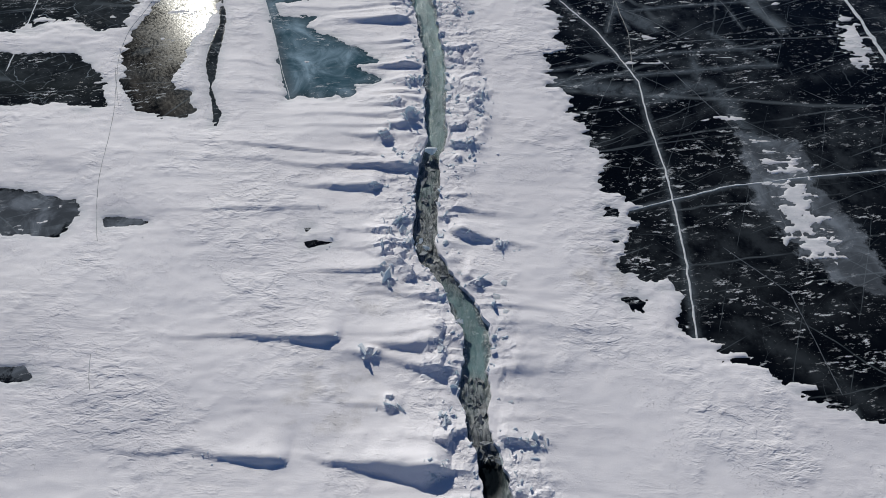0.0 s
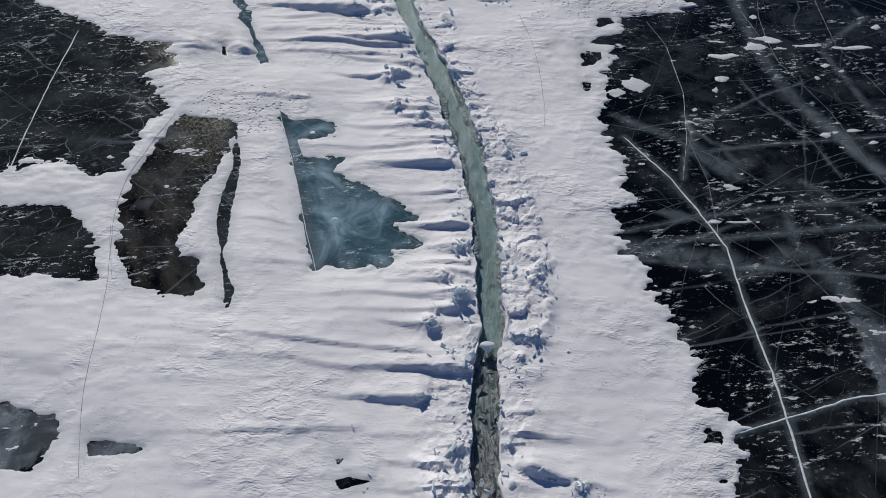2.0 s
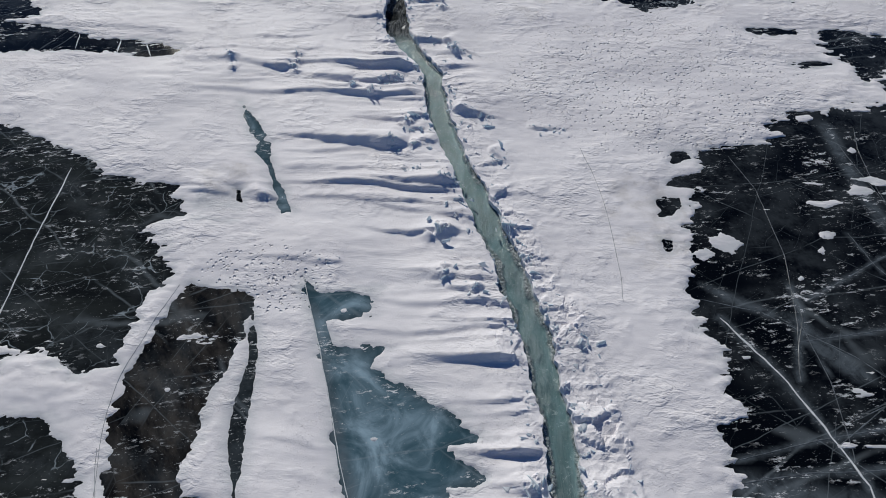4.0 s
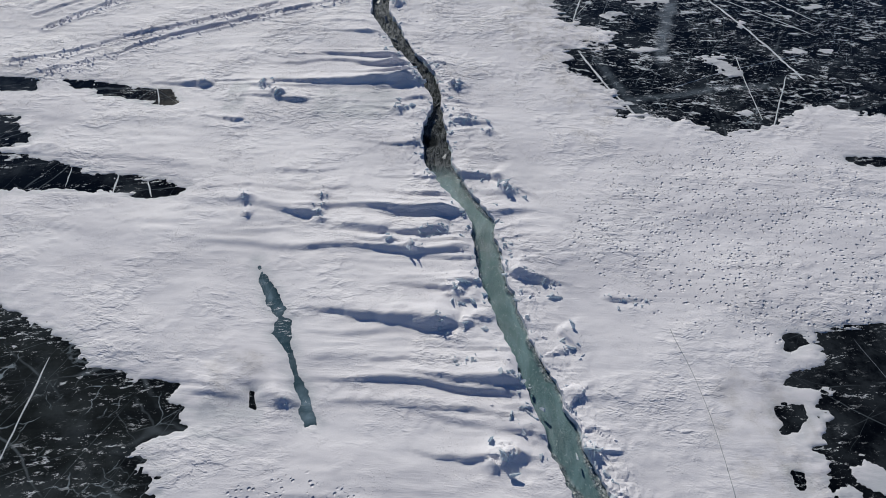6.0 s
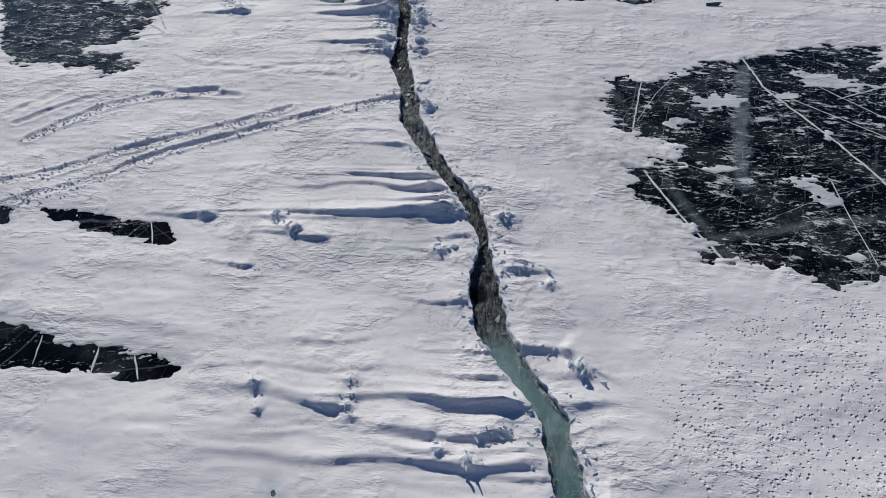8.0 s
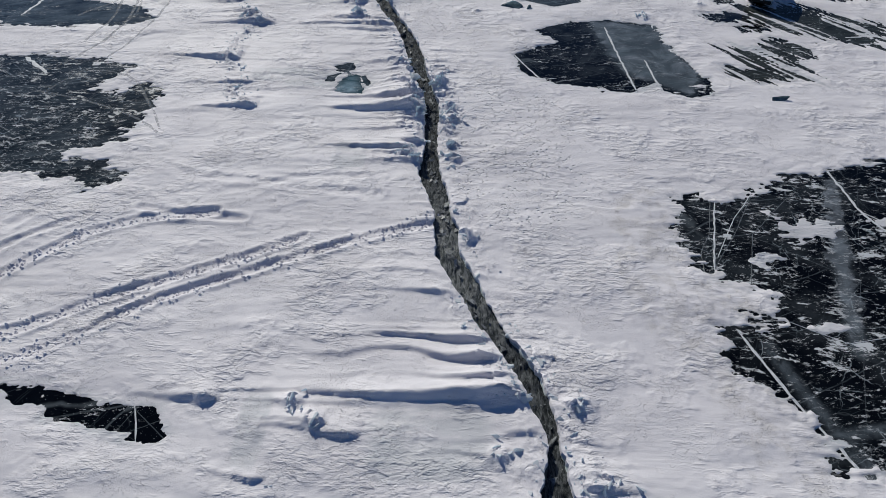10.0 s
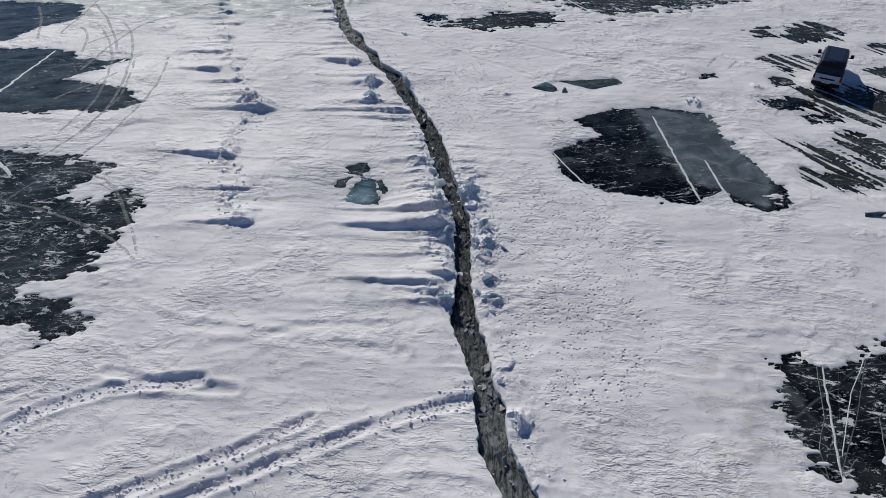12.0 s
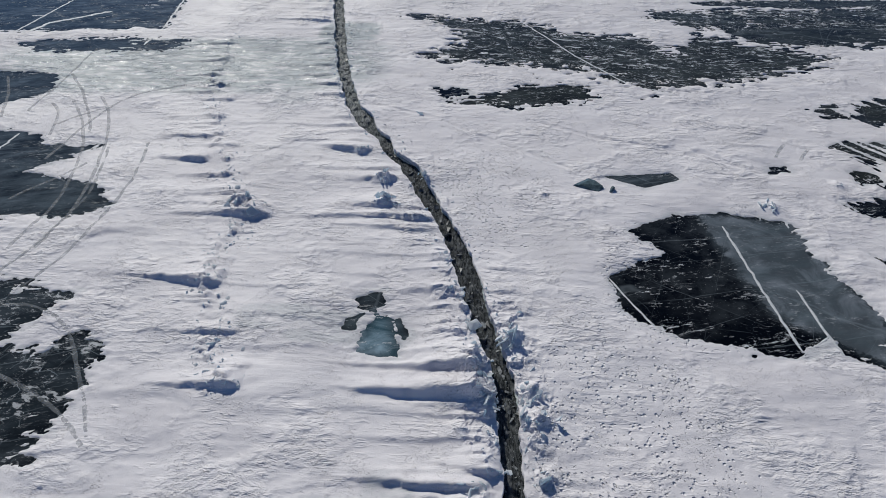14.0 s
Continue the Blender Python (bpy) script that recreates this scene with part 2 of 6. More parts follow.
def water_material():
    k = Mat("refrozen_crack_water")
    slush, black = k.attr("slush"), k.attr("black")
    flow = k.noise(0.9, 6, 0.65, k.stretch(1.0, 0.35), 1.2)
    teal = k.mix(k.span(flow, 0.3, 0.7), (0.072, 0.146, 0.154), (0.165, 0.275, 0.288))
    teal = k.mix(k.span(k.noise(3.0, 6, 0.75, distort=2.0), 0.56, 0.70, 0, 0.75), teal, (0.48, 0.58, 0.58))
    mush = k.noise(2.6, 6, 0.75, k.stretch(1.9, 0.34), 1.4)
    pale = k.attr("pale")
    grey = k.mix(k.span(mush, 0.42, 0.56), k.mix(pale, (0.008, 0.010, 0.013), (0.15, 0.175, 0.18)), k.mix(pale, (0.074, 0.083, 0.094), (0.46, 0.475, 0.48)))
    grey = k.mix(k.span(k.noise(7.0, 5, 0.75, k.stretch(1.3, 0.6), 1.5), 0.58, 0.69, 0.0, 0.7), grey, (0.44, 0.46, 0.49))
    shelf = k.calc("MULTIPLY", k.attr("shelf"), k.span(k.noise(4.5, 6, 0.78, k.stretch(1.0, 0.7), 0.8), 0.36, 0.56, 0.25, 1.0))
    teal = k.mix(shelf, teal, k.mix(k.span(k.noise(9.0, 5, 0.75), 0.42, 0.60), (0.15, 0.18, 0.185), (0.56, 0.59, 0.60)))
    col = k.mix(slush, teal, grey)
    col = k.mix(black, col, (0.006, 0.010, 0.014))
    rough = k.calc("ADD", 0.18, k.calc("MULTIPLY", slush, 0.4), True)
    nrm = k.bump(k.calc("MULTIPLY", mush, k.span(slush, 0.0, 1.0, 0.15, 1.0)), 0.16, 0.9)
    nrm = k.bump(k.noise(14, 4, 0.7), 0.03, 0.7, nrm)
    nrm = k.bump(k.calc("MULTIPLY", k.cells(6.0, co=k.warp(3.0, 0.2)), shelf), 0.10, 0.8, nrm)
    k.set(base_color=col, roughness=rough, normal=nrm)
    k.put(k.b.inputs["Specular IOR Level"], k.span(slush, 0.0, 1.0, 0.25, 0.04))
    return k.m


def block_material():
    k = Mat("snowy_ice_block")
    info = k.t.nodes.new("ShaderNodeObjectInfo")
    n = k.noise(3.0, 5, 0.7)
    ice = k.mix(n, (0.62, 0.72, 0.78), (0.84, 0.87, 0.89))
    ice = k.mix(k.calc("MULTIPLY", info.outputs["Random"], 0.5), ice, (0.80, 0.80, 0.82))
    top = k.span(k.calc("ADD", k.up(), k.calc("MULTIPLY", n, 0.7)), 0.6, 1.0)
    col = k.mix(top, ice, (0.84, 0.84, 0.86))
    nrm = k.bump(k.noise(7, 6, 0.7), 0.02, 0.7)
    k.set(base_color=col, roughness=k.span(top, 0, 1, 0.35, 0.7), normal=nrm)
    k.b.inputs["Specular IOR Level"].default_value = 0.2
    glow = k.t.nodes.new("ShaderNodeBsdfTranslucent")
    k.put(glow.inputs["Color"], k.mix(n, (0.62, 0.76, 0.84), (0.80, 0.87, 0.92)))
    both = k.t.nodes.new("ShaderNodeMixShader")
    both.inputs[0].default_value = 0.42
    k.t.links.new(k.b.outputs[0], both.inputs[1])
    k.t.links.new(glow.outputs[0], both.inputs[2])
    k.t.links.new(both.outputs[0], k.t.nodes["Material Output"].inputs["Surface"])
    return k.m


def seam_material():
    k = Mat("frosted_seam")
    n = k.noise(4.0, 5, 0.7)
    k.set(base_color=k.mix(k.span(n, 0.3, 0.7), (0.50, 0.53, 0.56), (0.76, 0.77, 0.79)), roughness=0.7, normal=k.bump(n, 0.03, 0.8))
    return k.m


def plain_material(name, col, rough=0.4, metal=0.0, vary=0.25, gloss=0.3):
    k = Mat(name)
    n = k.noise(3.5, 5, 0.65)
    dark = tuple(c * (1 - vary) for c in col)
    k.set(base_color=k.mix(k.span(n, 0.35, 0.65), dark, col), roughness=k.span(k.noise(9, 3), 0.3, 0.7, rough * 0.8, min(1.0, rough * 1.25)), metallic=metal)
    k.b.inputs["Specular IOR Level"].default_value = gloss
    return k.m


def worn_mark_material(name, col, cover):
    """A thin film of pressed snow that lets the ground show through it."""
    k = Mat(name)
    n = k.noise(2.2, 6, 0.75)
    k.set(base_color=k.mix(n, tuple(c * 0.7 for c in col), col), roughness=0.7, alpha=k.span(n, 0.30, 0.62, cover * 0.25, cover * 1.3), normal=k.bump(n, 0.02, 0.6))
    k.b.inputs["Specular IOR Level"].default_value = 0.1
    return k.m


SNOW, ICE, WALL_ICE, WATER = snow_material(), ice_material(), wall_ice_material(), water_material()
PRESSED = worn_mark_material("pressed_snow", (0.50, 0.52, 0.55), 0.36)
HAIR = plain_material("hairline_shadowed_ice", (0.42, 0.44, 0.47), 0.6, 0.0, 0.4, 0.1)
SCRAPED = worn_mark_material("scraped_ice", (0.40, 0.43, 0.46), 0.36)
FAINT = plain_material("deep_pale_crack", (0.15, 0.17, 0.19), 0.3, 0.0, 0.6)
BLOCK, SEAM = block_material(), seam_material()
BRASH = plain_material("grey_brash_ice", (0.30, 0.32, 0.34), 0.45, 0.0, 0.65, 0.2)

# ---- plan, in metres ----
CRACK_A = [(5.8, 1.89, 0.93), (6.7, 1.53, 0.89), (7.4, 1.38, 0.87), (8.2, 1.26, 0.98), (9.0, 1.18, 1.13), (9.9, 1.21, 1.03), (10.8, 1.38, 1.05), (11.8, 1.23, 1.16), (12.7, 0.89, 1.21), (13.8, 0.24, 0.78), (14.6, -0.33, 1.03), (15.4, -0.74, 0.93), (16.6, -0.74, 1.00), (18.4, -0.64, 1.06), (20.1, -0.57, 1.02), (21.5, -0.27, 0.92), (23.3, -0.32, 1.03), (25.3, -0.31, 1.12), (27.5, -0.44, 1.17), (29.3, -0.73, 1.14), (30.9, -0.84, 1.22), (32.4, -1.25, 1.24)]
CRACK_B = [(33.7, -1.62, 1.29), (35.0, -1.82, 1.27), (36.5, -2.43, 1.23), (38.5, -2.98, 1.28), (40.7, -3.79, 1.19), (41.8, -4.13, 1.07), (42.9, -4.50, 1.10), (44.4, -4.91, 1.26), (45.4, -5.09, 1.24), (46.8, -5.19, 1.14), (47.5, -5.37, 1.16), (48.4, -5.36, 1.14), (49.7, -6.14, 1.19), (50.9, -6.88, 1.48), (52.5, -7.58, 1.25), (54.2, -7.82, 1.44), (56.0, -7.97, 1.11), (58.0, -7.80, 0.53), (60.1, -8.27, 0.97), (62.1, -9.17, 1.01), (64.3, -10.31, 1.05), (67.7, -11.77, 1.41)]
CRACK_C = [(68.6, -12.10, 1.14), (70.0, -12.09, 1.18), (70.7, -12.11, 1.28), (71.5, -12.43, 0.95), (73.7, -12.72, 1.19), (75.2, -13.23, 1.34), (77.6, -13.19, 0.94), (80.3, -13.23, 0.99), (83.3, -13.28, 1.05), (85.9, -13.96, 0.92), (88.8, -14.52, 1.16), (92.1, -15.08, 1.30), (94.7, -15.90, 1.06), (97.7, -17.11, 1.20), (102.0, -18.69, 1.28), (103.9, -20.18, 0.98), (105.6, -20.56, 0.99), (107.3, -21.87, 1.17), (109.6, -22.63, 1.73), (111.1, -23.46, 1.11), (115.5, -24.65, 1.04), (121.8, -25.98, 1.04), (129.4, -27.20, 1.08), (138.7, -28.76, 1.14)]
DARK_EAST = [(26.6, 41.3), (9.5, 41.1), (7.2, 39.4), (6.2, 36.8), (6.1, 34.8), (5.5, 32.8), (6.0, 30.9), (6.4, 28.8), (5.5, 27.5), (5.5, 26.1), (6.0, 24.8), (6.6, 23.0), (7.0, 21.3), (7.2, 19.7), (7.2, 18.4), (8.0, 17.7), (8.0, 16.8), (7.4, 16.0), (7.8, 15.0), (8.9, 14.2), (9.6, 11.2), (11.4, 10.3), (12.5, 9.3), (14.1, 8.7), (15.5, 8.2), (17.6, 7.1), (22.6, 9.1), (28.4, 19.9), (45.3, 41.5)]
DARK_EAST_B = [(6.1, 33.6), (6.1, 35.4), (7.1, 36.6), (6.8, 38.2), (8.0, 39.6), (8.0, 41.9), (10.5, 41.9), (13.2, 43.9), (17.2, 44.8), (19.6, 46.2), (22.4, 47.6), (34.0, 48.7), (24.0, 31.5), (9.2, 31.3)]
DARK_MID = [(0.7, 73.1), (-0.2, 69.3), (0.8, 67.0), (3.0, 66.1), (3.1, 64.2), (0.0, 63.9), (0.5, 61.3), (2.4, 58.8), (2.3, 57.1), (5.6, 56.3), (9.0, 55.6), (11.2, 56.3), (12.6, 58.0), (17.1, 56.6), (25.2, 66.1), (25.4, 75.7), (20.1, 74.9), (17.3, 74.1), (19.3, 77.4), (14.5, 77.0), (10.3, 75.8), (6.2, 74.6), (2.8, 72.7)]
DARK_FAR = [(-7.4, 90.5), (-6.3, 91.0), (-3.4, 92.8), (-5.4, 94.6), (-2.8, 96.1), (1.2, 96.4), (4.1, 95.3), (4.2, 92.6), (4.7, 90.2), (5.4, 87.2), (6.0, 84.6), (3.9, 84.3), (2.3, 84.9), (-0.8, 84.9), (-3.6, 85.8), (-5.3, 86.3), (-6.7, 87.5)]
DARK_NW = [(-29.9, 43.6), (-28.0, 43.6), (-25.7, 43.1), (-22.1, 41.2), (-21.1, 40.0), (-17.5, 39.4), (-16.6, 37.7), (-18.4, 36.7), (-16.9, 35.5), (-16.1, 34.2), (-16.8, 33.0), (-16.8, 31.3), (-17.0, 29.9), (-18.4, 29.6), (-20.2, 30.3), (-21.2, 30.0), (-21.9, 29.4), (-26.5, 29.0), (-31.8, 39.0)]
DARK_W = [(-24.6, 27.7), (-21.2, 27.7), (-19.1, 27.6), (-17.8, 26.8), (-16.9, 25.4), (-16.4, 23.8), (-17.0, 23.6), (-19.5, 23.9), (-22.7, 23.9)]
BROWN = [(-15.1, 33.7), (-12.7, 33.4), (-12.3, 32.4), (-12.8, 29.5), (-13.3, 28.1), (-13.2, 27.0), (-13.6, 26.2), (-13.2, 25.0), (-12.5, 24.5), (-11.9, 23.4), (-12.2, 23.0), (-13.3, 23.1), (-14.7, 23.4), (-15.7, 25.0), (-16.5, 27.5), (-16.5, 29.2), (-16.2, 31.0), (-15.7, 32.6)]
STRIP = [(-12.4, 33.0), (-11.7, 30.4), (-11.6, 28.7), (-11.5, 27.0), (-11.3, 25.7), (-11.4, 25.0), (-10.6, 23.2), (-10.7, 22.4), (-11.2, 23.9), (-11.6, 25.2), (-11.9, 26.0), (-12.1, 27.3), (-12.1, 28.4), (-12.0, 30.1), (-12.4, 32.4)]
TEAL = [(-10.5, 34.0), (-10.0, 33.4), (-7.5, 33.4), (-7.6, 32.4), (-9.4, 31.9), (-9.3, 31.1), (-8.7, 30.6), (-6.7, 30.8), (-7.2, 29.9), (-5.3, 28.7), (-3.8, 27.6), (-2.9, 27.1), (-4.2, 26.6), (-3.2, 25.7), (-4.3, 25.2), (-4.4, 24.6), (-5.5, 24.4), (-6.7, 24.6), (-7.5, 24.3), (-8.0, 26.0), (-8.7, 28.7), (-9.5, 31.1)]
TEAL_EDGE = [(-10.5, 34.1), (-10.0, 33.6), (-9.3, 32.0), (-8.8, 30.6), (-8.6, 28.9), (-7.8, 26.6), (-6.9, 24.6), (-7.5, 24.3), (-8.1, 26.0), (-8.8, 28.9), (-9.6, 31.4)]
GREY_W = [(-21.3, 18.5), (-19.3, 18.5), (-17.8, 18.3), (-15.7, 18.0), (-15.3, 17.0), (-16.0, 15.9), (-18.4, 16.1), (-20.3, 16.0)]
GREY_SMALL = [(-14.5, 17.0), (-13.6, 17.1), (-12.4, 16.7), (-13.4, 16.4), (-14.2, 16.4)]
GREY_LOW = [(-16.7, 10.0), (-15.2, 10.1), (-14.6, 9.6), (-15.1, 9.5), (-16.6, 9.7)]
HOLE = [(7.1, 13.0), (7.6, 13.3), (8.1, 12.9), (7.8, 12.4), (7.3, 12.4)]
SLIT = [(-15.6, 45.9), (-15.3, 45.4), (-14.4, 44.1), (-13.8, 43.2), (-13.9, 42.8), (-13.4, 42.5), (-13.3, 41.4), (-12.7, 40.0), (-12.0, 38.8), (-11.6, 37.8), (-12.1, 37.7), (-12.7, 39.4), (-13.3, 40.9), (-14.1, 41.9), (-14.0, 42.7), (-14.6, 43.4), (-15.1, 44.5)]
TONGUE_A = [(-33.3, 53.8), (-30.7, 53.4), (-28.7, 53.0), (-25.6, 51.8), (-22.3, 51.4), (-20.2, 50.6), (-20.6, 50.1), (-23.6, 50.2), (-27.0, 50.6), (-29.1, 50.4), (-31.3, 50.3)]
TONGUE_C = [(-35.2, 57.4), (-32.3, 56.6), (-31.5, 56.4), (-31.1, 55.4), (-29.8, 55.0), (-30.2, 54.3), (-30.9, 54.0), (-32.9, 53.2)]
TONGUE_B = [(-36.3, 60.6), (-32.1, 60.4), (-31.9, 59.3), (-35.5, 59.1)]
TONGUE_D = [(-28.5, 60.1), (-26.1, 59.5), (-23.7, 59.3), (-22.7, 57.9), (-23.9, 57.9), (-26.0, 58.5), (-28.0, 59.0)]
TONGUE_E = [(-30.6, 60.4), (-28.7, 60.3), (-28.5, 59.4), (-30.1, 59.6)]
DARK_V = [(-48.8, 91.2), (-45.1, 90.4), (-42.8, 90.8), (-39.6, 90.0), (-35.1, 88.8), (-36.1, 87.6), (-37.2, 85.5), (-34.6, 84.5), (-34.0, 86.2), (-32.4, 85.5), (-31.6, 82.9), (-32.3, 81.9), (-32.7, 79.1), (-34.2, 78.0), (-35.5, 77.2), (-32.9, 76.5), (-30.8, 75.3), (-31.2, 74.6), (-32.9, 73.8), (-33.9, 74.8), (-37.0, 75.3), (-40.2, 75.5)]
DARK_U = [(-56.2, 106.8), (-51.9, 106.8), (-47.9, 107.3), (-44.9, 105.1), (-40.8, 104.6), (-44.4, 101.2), (-38.9, 99.8), (-37.0, 97.2), (-38.7, 96.0), (-45.9, 96.0), (-49.5, 96.0)]
DARK_T = [(-63.4, 118.6), (-58.3, 118.5), (-50.2, 117.7), (-49.1, 114.1), (-52.6, 110.9), (-52.8, 108.5), (-57.2, 108.5)]
DARK_S = [(-73.3, 139.2), (-49.0, 148.0), (-46.0, 138.9), (-45.2, 129.5), (-61.6, 128.8), (-66.3, 128.0)]
GREEN = [(-19.4, 87.5), (-18.7, 87.2), (-18.1, 84.7), (-19.1, 84.7), (-20.1, 85.0), (-20.1, 85.6), (-19.6, 87.0)]
GREEN_TOP = [(-20.4, 88.5), (-19.9, 89.1), (-19.2, 89.2), (-19.0, 88.3), (-19.5, 87.8), (-20.3, 88.1)]
GREEN_WEST = [(-20.9, 87.2), (-20.0, 87.5), (-20.4, 86.5), (-20.8, 86.6)]
GREEN_EAST = [(-18.4, 87.0), (-18.2, 87.2), (-17.7, 86.0), (-17.9, 85.7)]
FAR_BAND = [(-20.2, 133.2), (-14.3, 131.8), (-8.5, 130.9), (-4.9, 127.6), (-1.8, 126.8), (3.3, 125.2), (4.1, 122.3), (8.0, 126.7), (18.2, 120.9), (13.0, 117.8), (5.2, 115.4), (0.7, 114.3), (-2.5, 116.6), (-6.0, 119.1), (-9.4, 119.7), (-15.9, 120.4), (-18.5, 121.7), (-14.9, 124.6), (-16.0, 129.3)]
FAR_ISLE = [(-15.8, 112.1), (-12.2, 113.2), (-9.3, 115.4), (-5.1, 115.4), (-4.8, 112.7), (-7.8, 111.6), (-11.8, 111.3), (-14.9, 111.3)]
SLAB_HOLE = [(-5.8, 100.7), (-1.3, 101.2), (-1.0, 100.3), (-3.5, 99.3)]
SLIT_B = [(-5.7, 15.7), (-5.3, 15.8), (-4.5, 15.7), (-5.2, 15.5), (-5.5, 15.4)]
SLIT_C = [(-5.8, 16.5), (-5.5, 16.4), (-5.7, 16.2)]
TOOTH = [(-14.5, 39.3), (-14.2, 39.2), (-14.0, 38.4), (-14.3, 38.5)]
SPOT_A = [(5.3, 38.6), (5.8, 38.8), (6.3, 38.3), (5.7, 37.8), (5.2, 38.0)]
SPOT_B = [(5.0, 36.4), (5.4, 36.3), (5.2, 35.7), (5.0, 35.8)]
VAN_ICE = [(8.7, 92.1), (11.9, 92.1), (12.9, 88.9), (13.3, 86.3), (10.5, 86.5), (8.8, 88.0)]
# Dark ice behind the van; the outline also covers the van's shade, painted dark.
VAN_ICE_SHADE = [(12.0, 99.3), (15.3, 99.6), (17.8, 98.4), (22.4, 95.5), (20.1, 91.1), (17.1, 93.1), (14.1, 93.6), (12.1, 96.4)]
VAN_N = [(12.4, 103.0), (15.6, 104.8), (14.6, 103.2), (12.5, 102.8)]
FAR_E = [(12.1, 110.6), (13.6, 111.6), (13.8, 109.2), (12.5, 109.0)]
FAR_F = [(10.5, 104.6), (13.8, 105.8), (16.9, 105.6), (15.4, 102.9), (12.2, 103.2)]
FAR_G = [(10.5, 101.4), (11.9, 101.6), (11.6, 100.3), (10.3, 100.2)]
FAR_H = [(8.7, 91.7), (11.9, 92.7), (15.6, 92.4), (12.8, 87.2), (10.2, 86.9), (9.0, 88.6)]
FAR_I = [(10.7, 104.9), (14.0, 105.7), (15.0, 103.8), (12.1, 103.1)]
FAR_J = [(5.2, 133.5), (13.8, 134.7), (20.7, 134.3), (35.7, 138.0), (29.7, 127.4), (23.0, 129.0), (13.8, 129.4), (7.9, 128.3)]
SEAM_E = [(6.5, 32.3), (8.1, 29.8), (8.9, 28.0), (9.8, 25.6), (9.8, 23.0), (10.0, 19.8), (10.0, 17.2), (9.9, 14.6), (9.7, 12.3), (9.5, 10.6)]
CROSS_E = [(7.9, 17.4), (10.0, 18.0), (12.6, 18.8), (16.0, 19.3), (20.0, 19.8), (23.6, 20.3)]
THICK_E = [(22.4, 34.6), (22.6, 32.4), (22.9, 27.6), (23.1, 25.0)]
FAINT_E = [(9.3, 41.9), (10.0, 39.6), (10.1, 35.5), (9.5, 32.0), (8.8, 29.5)]
FAINT_E2 = [(9.6, 32.3), (9.9, 29.5), (9.7, 26.8), (9.6, 26.2)]
SEAM_W = [(-22.8, 40.6), (-22.7, 35.9), (-22.5, 32.3), (-22.1, 27.7), (-22.0, 26.2)]
SNOW_SEAM = [(-15.4, 34.3), (-16.4, 30.7), (-17.0, 28.3), (-15.5, 22.7), (-15.1, 18.5), (-14.0, 15.0)]
MID_A = [(9.5, 80.1), (9.6, 76.6), (9.9, 72.0), (12.1, 66.1), (13.7, 60.4)]
MID_B = [(0.9, 63.4), (2.0, 59.9), (3.3, 56.7)]
MID_C = [(2.5, 73.1), (0.9, 67.4)]
MID_F = [(1.3, 68.3), (3.0, 71.3), (4.7, 73.6)]
MID_G = [(12.9, 72.7), (14.9, 69.9), (16.8, 67.3)]
MID_H = [(3.2, 64.2), (5.4, 62.9), (7.7, 63.4)]
MID_I = [(5.7, 59.5), (9.2, 61.3), (15.0, 63.4)]
MID_J = [(2.3, 73.2), (1.4, 70.1), (0.6, 68.7), (0.3, 66.5)]
MID_K = [(4.6, 73.4), (2.7, 70.1), (0.9, 67.5)]
MID_L = [(6.5, 73.2), (3.6, 70.1), (2.3, 66.3)]
MID_D = [(12.8, 60.9), (10.1, 55.0)]
MID_E = [(9.9, 72.0), (13.8, 68.0), (16.0, 65.6)]
FAR_A = [(0.1, 95.2), (0.3, 90.1), (0.6, 85.1)]
FAR_B = [(2.1, 89.5), (2.2, 86.4), (2.4, 84.6)]
FAR_C = [(-7.4, 90.5), (-6.7, 88.7), (-5.6, 86.3)]
FAR_D = [(0.5, 84.9), (2.3, 86.2), (2.4, 84.6)]
FAR_L = [(-8.8, 130.9), (-4.7, 121.7), (-0.3, 113.7)]
N_A = [(-46.8, 143.2), (-45.2, 129.5), (-45.4, 124.7)]
N_B = [(-60.0, 127.9), (-58.9, 139.0)]
TRK_A = [(-34.7, 62.2), (-31.1, 63.4), (-28.4, 65.2), (-25.0, 66.8), (-22.1, 68.2), (-19.5, 69.7)]
TRK_B = [(-32.6, 60.8), (-29.6, 62.3), (-25.6, 65.2), (-20.9, 67.5), (-15.8, 69.9), (-12.9, 70.7)]
TRK_C = [(-34.1, 66.5), (-33.1, 67.9), (-30.9, 70.0), (-28.3, 71.2), (-24.6, 71.7)]
TRK_D = [(-35.6, 68.1), (-33.6, 70.0), (-31.5, 71.5)]
SNOWLINE = [(1.9, 42.8), (2.7, 39.5), (2.9, 35.8), (2.7, 32.4)]
DRIFTS_A = [(-6.6, 11.4, -4.1, 11.2, 0.3), (-5.5, 18.6, -2.9, 18.6, 0.32), (-2.5, 11.1, -0.3, 10.8, 0.42), (-3.4, 6.9, -0.2, 6.3, 0.6), (-8.2, 7.0, -5.5, 6.7, 0.3), (-5.8, 16.5, -4.6, 15.7, 0.2), (-9.8, 11.4, -6.4, 11.3, 0.14), (-5.0, 14.2, -2.3, 14.3, 0.2), (-11.1, 7.0, -8.2, 7.0, 0.12), (-11.9, 21.8, -2.1, 20.4, 0.14), (-5.2, 15.4, -1.4, 15.4, 0.14), (-11.6, 17.1, -5.4, 17.5, 0.1)]
DRIFTS_B = [(-16.7, 39.4, -12.9, 38.7, 0.3), (-11.6, 47.7, -8.0, 47.5, 0.25), (-11.7, 39.1, -4.2, 38.3, 0.12), (-12.9, 35.2, -9.4, 34.9, 0.12)]
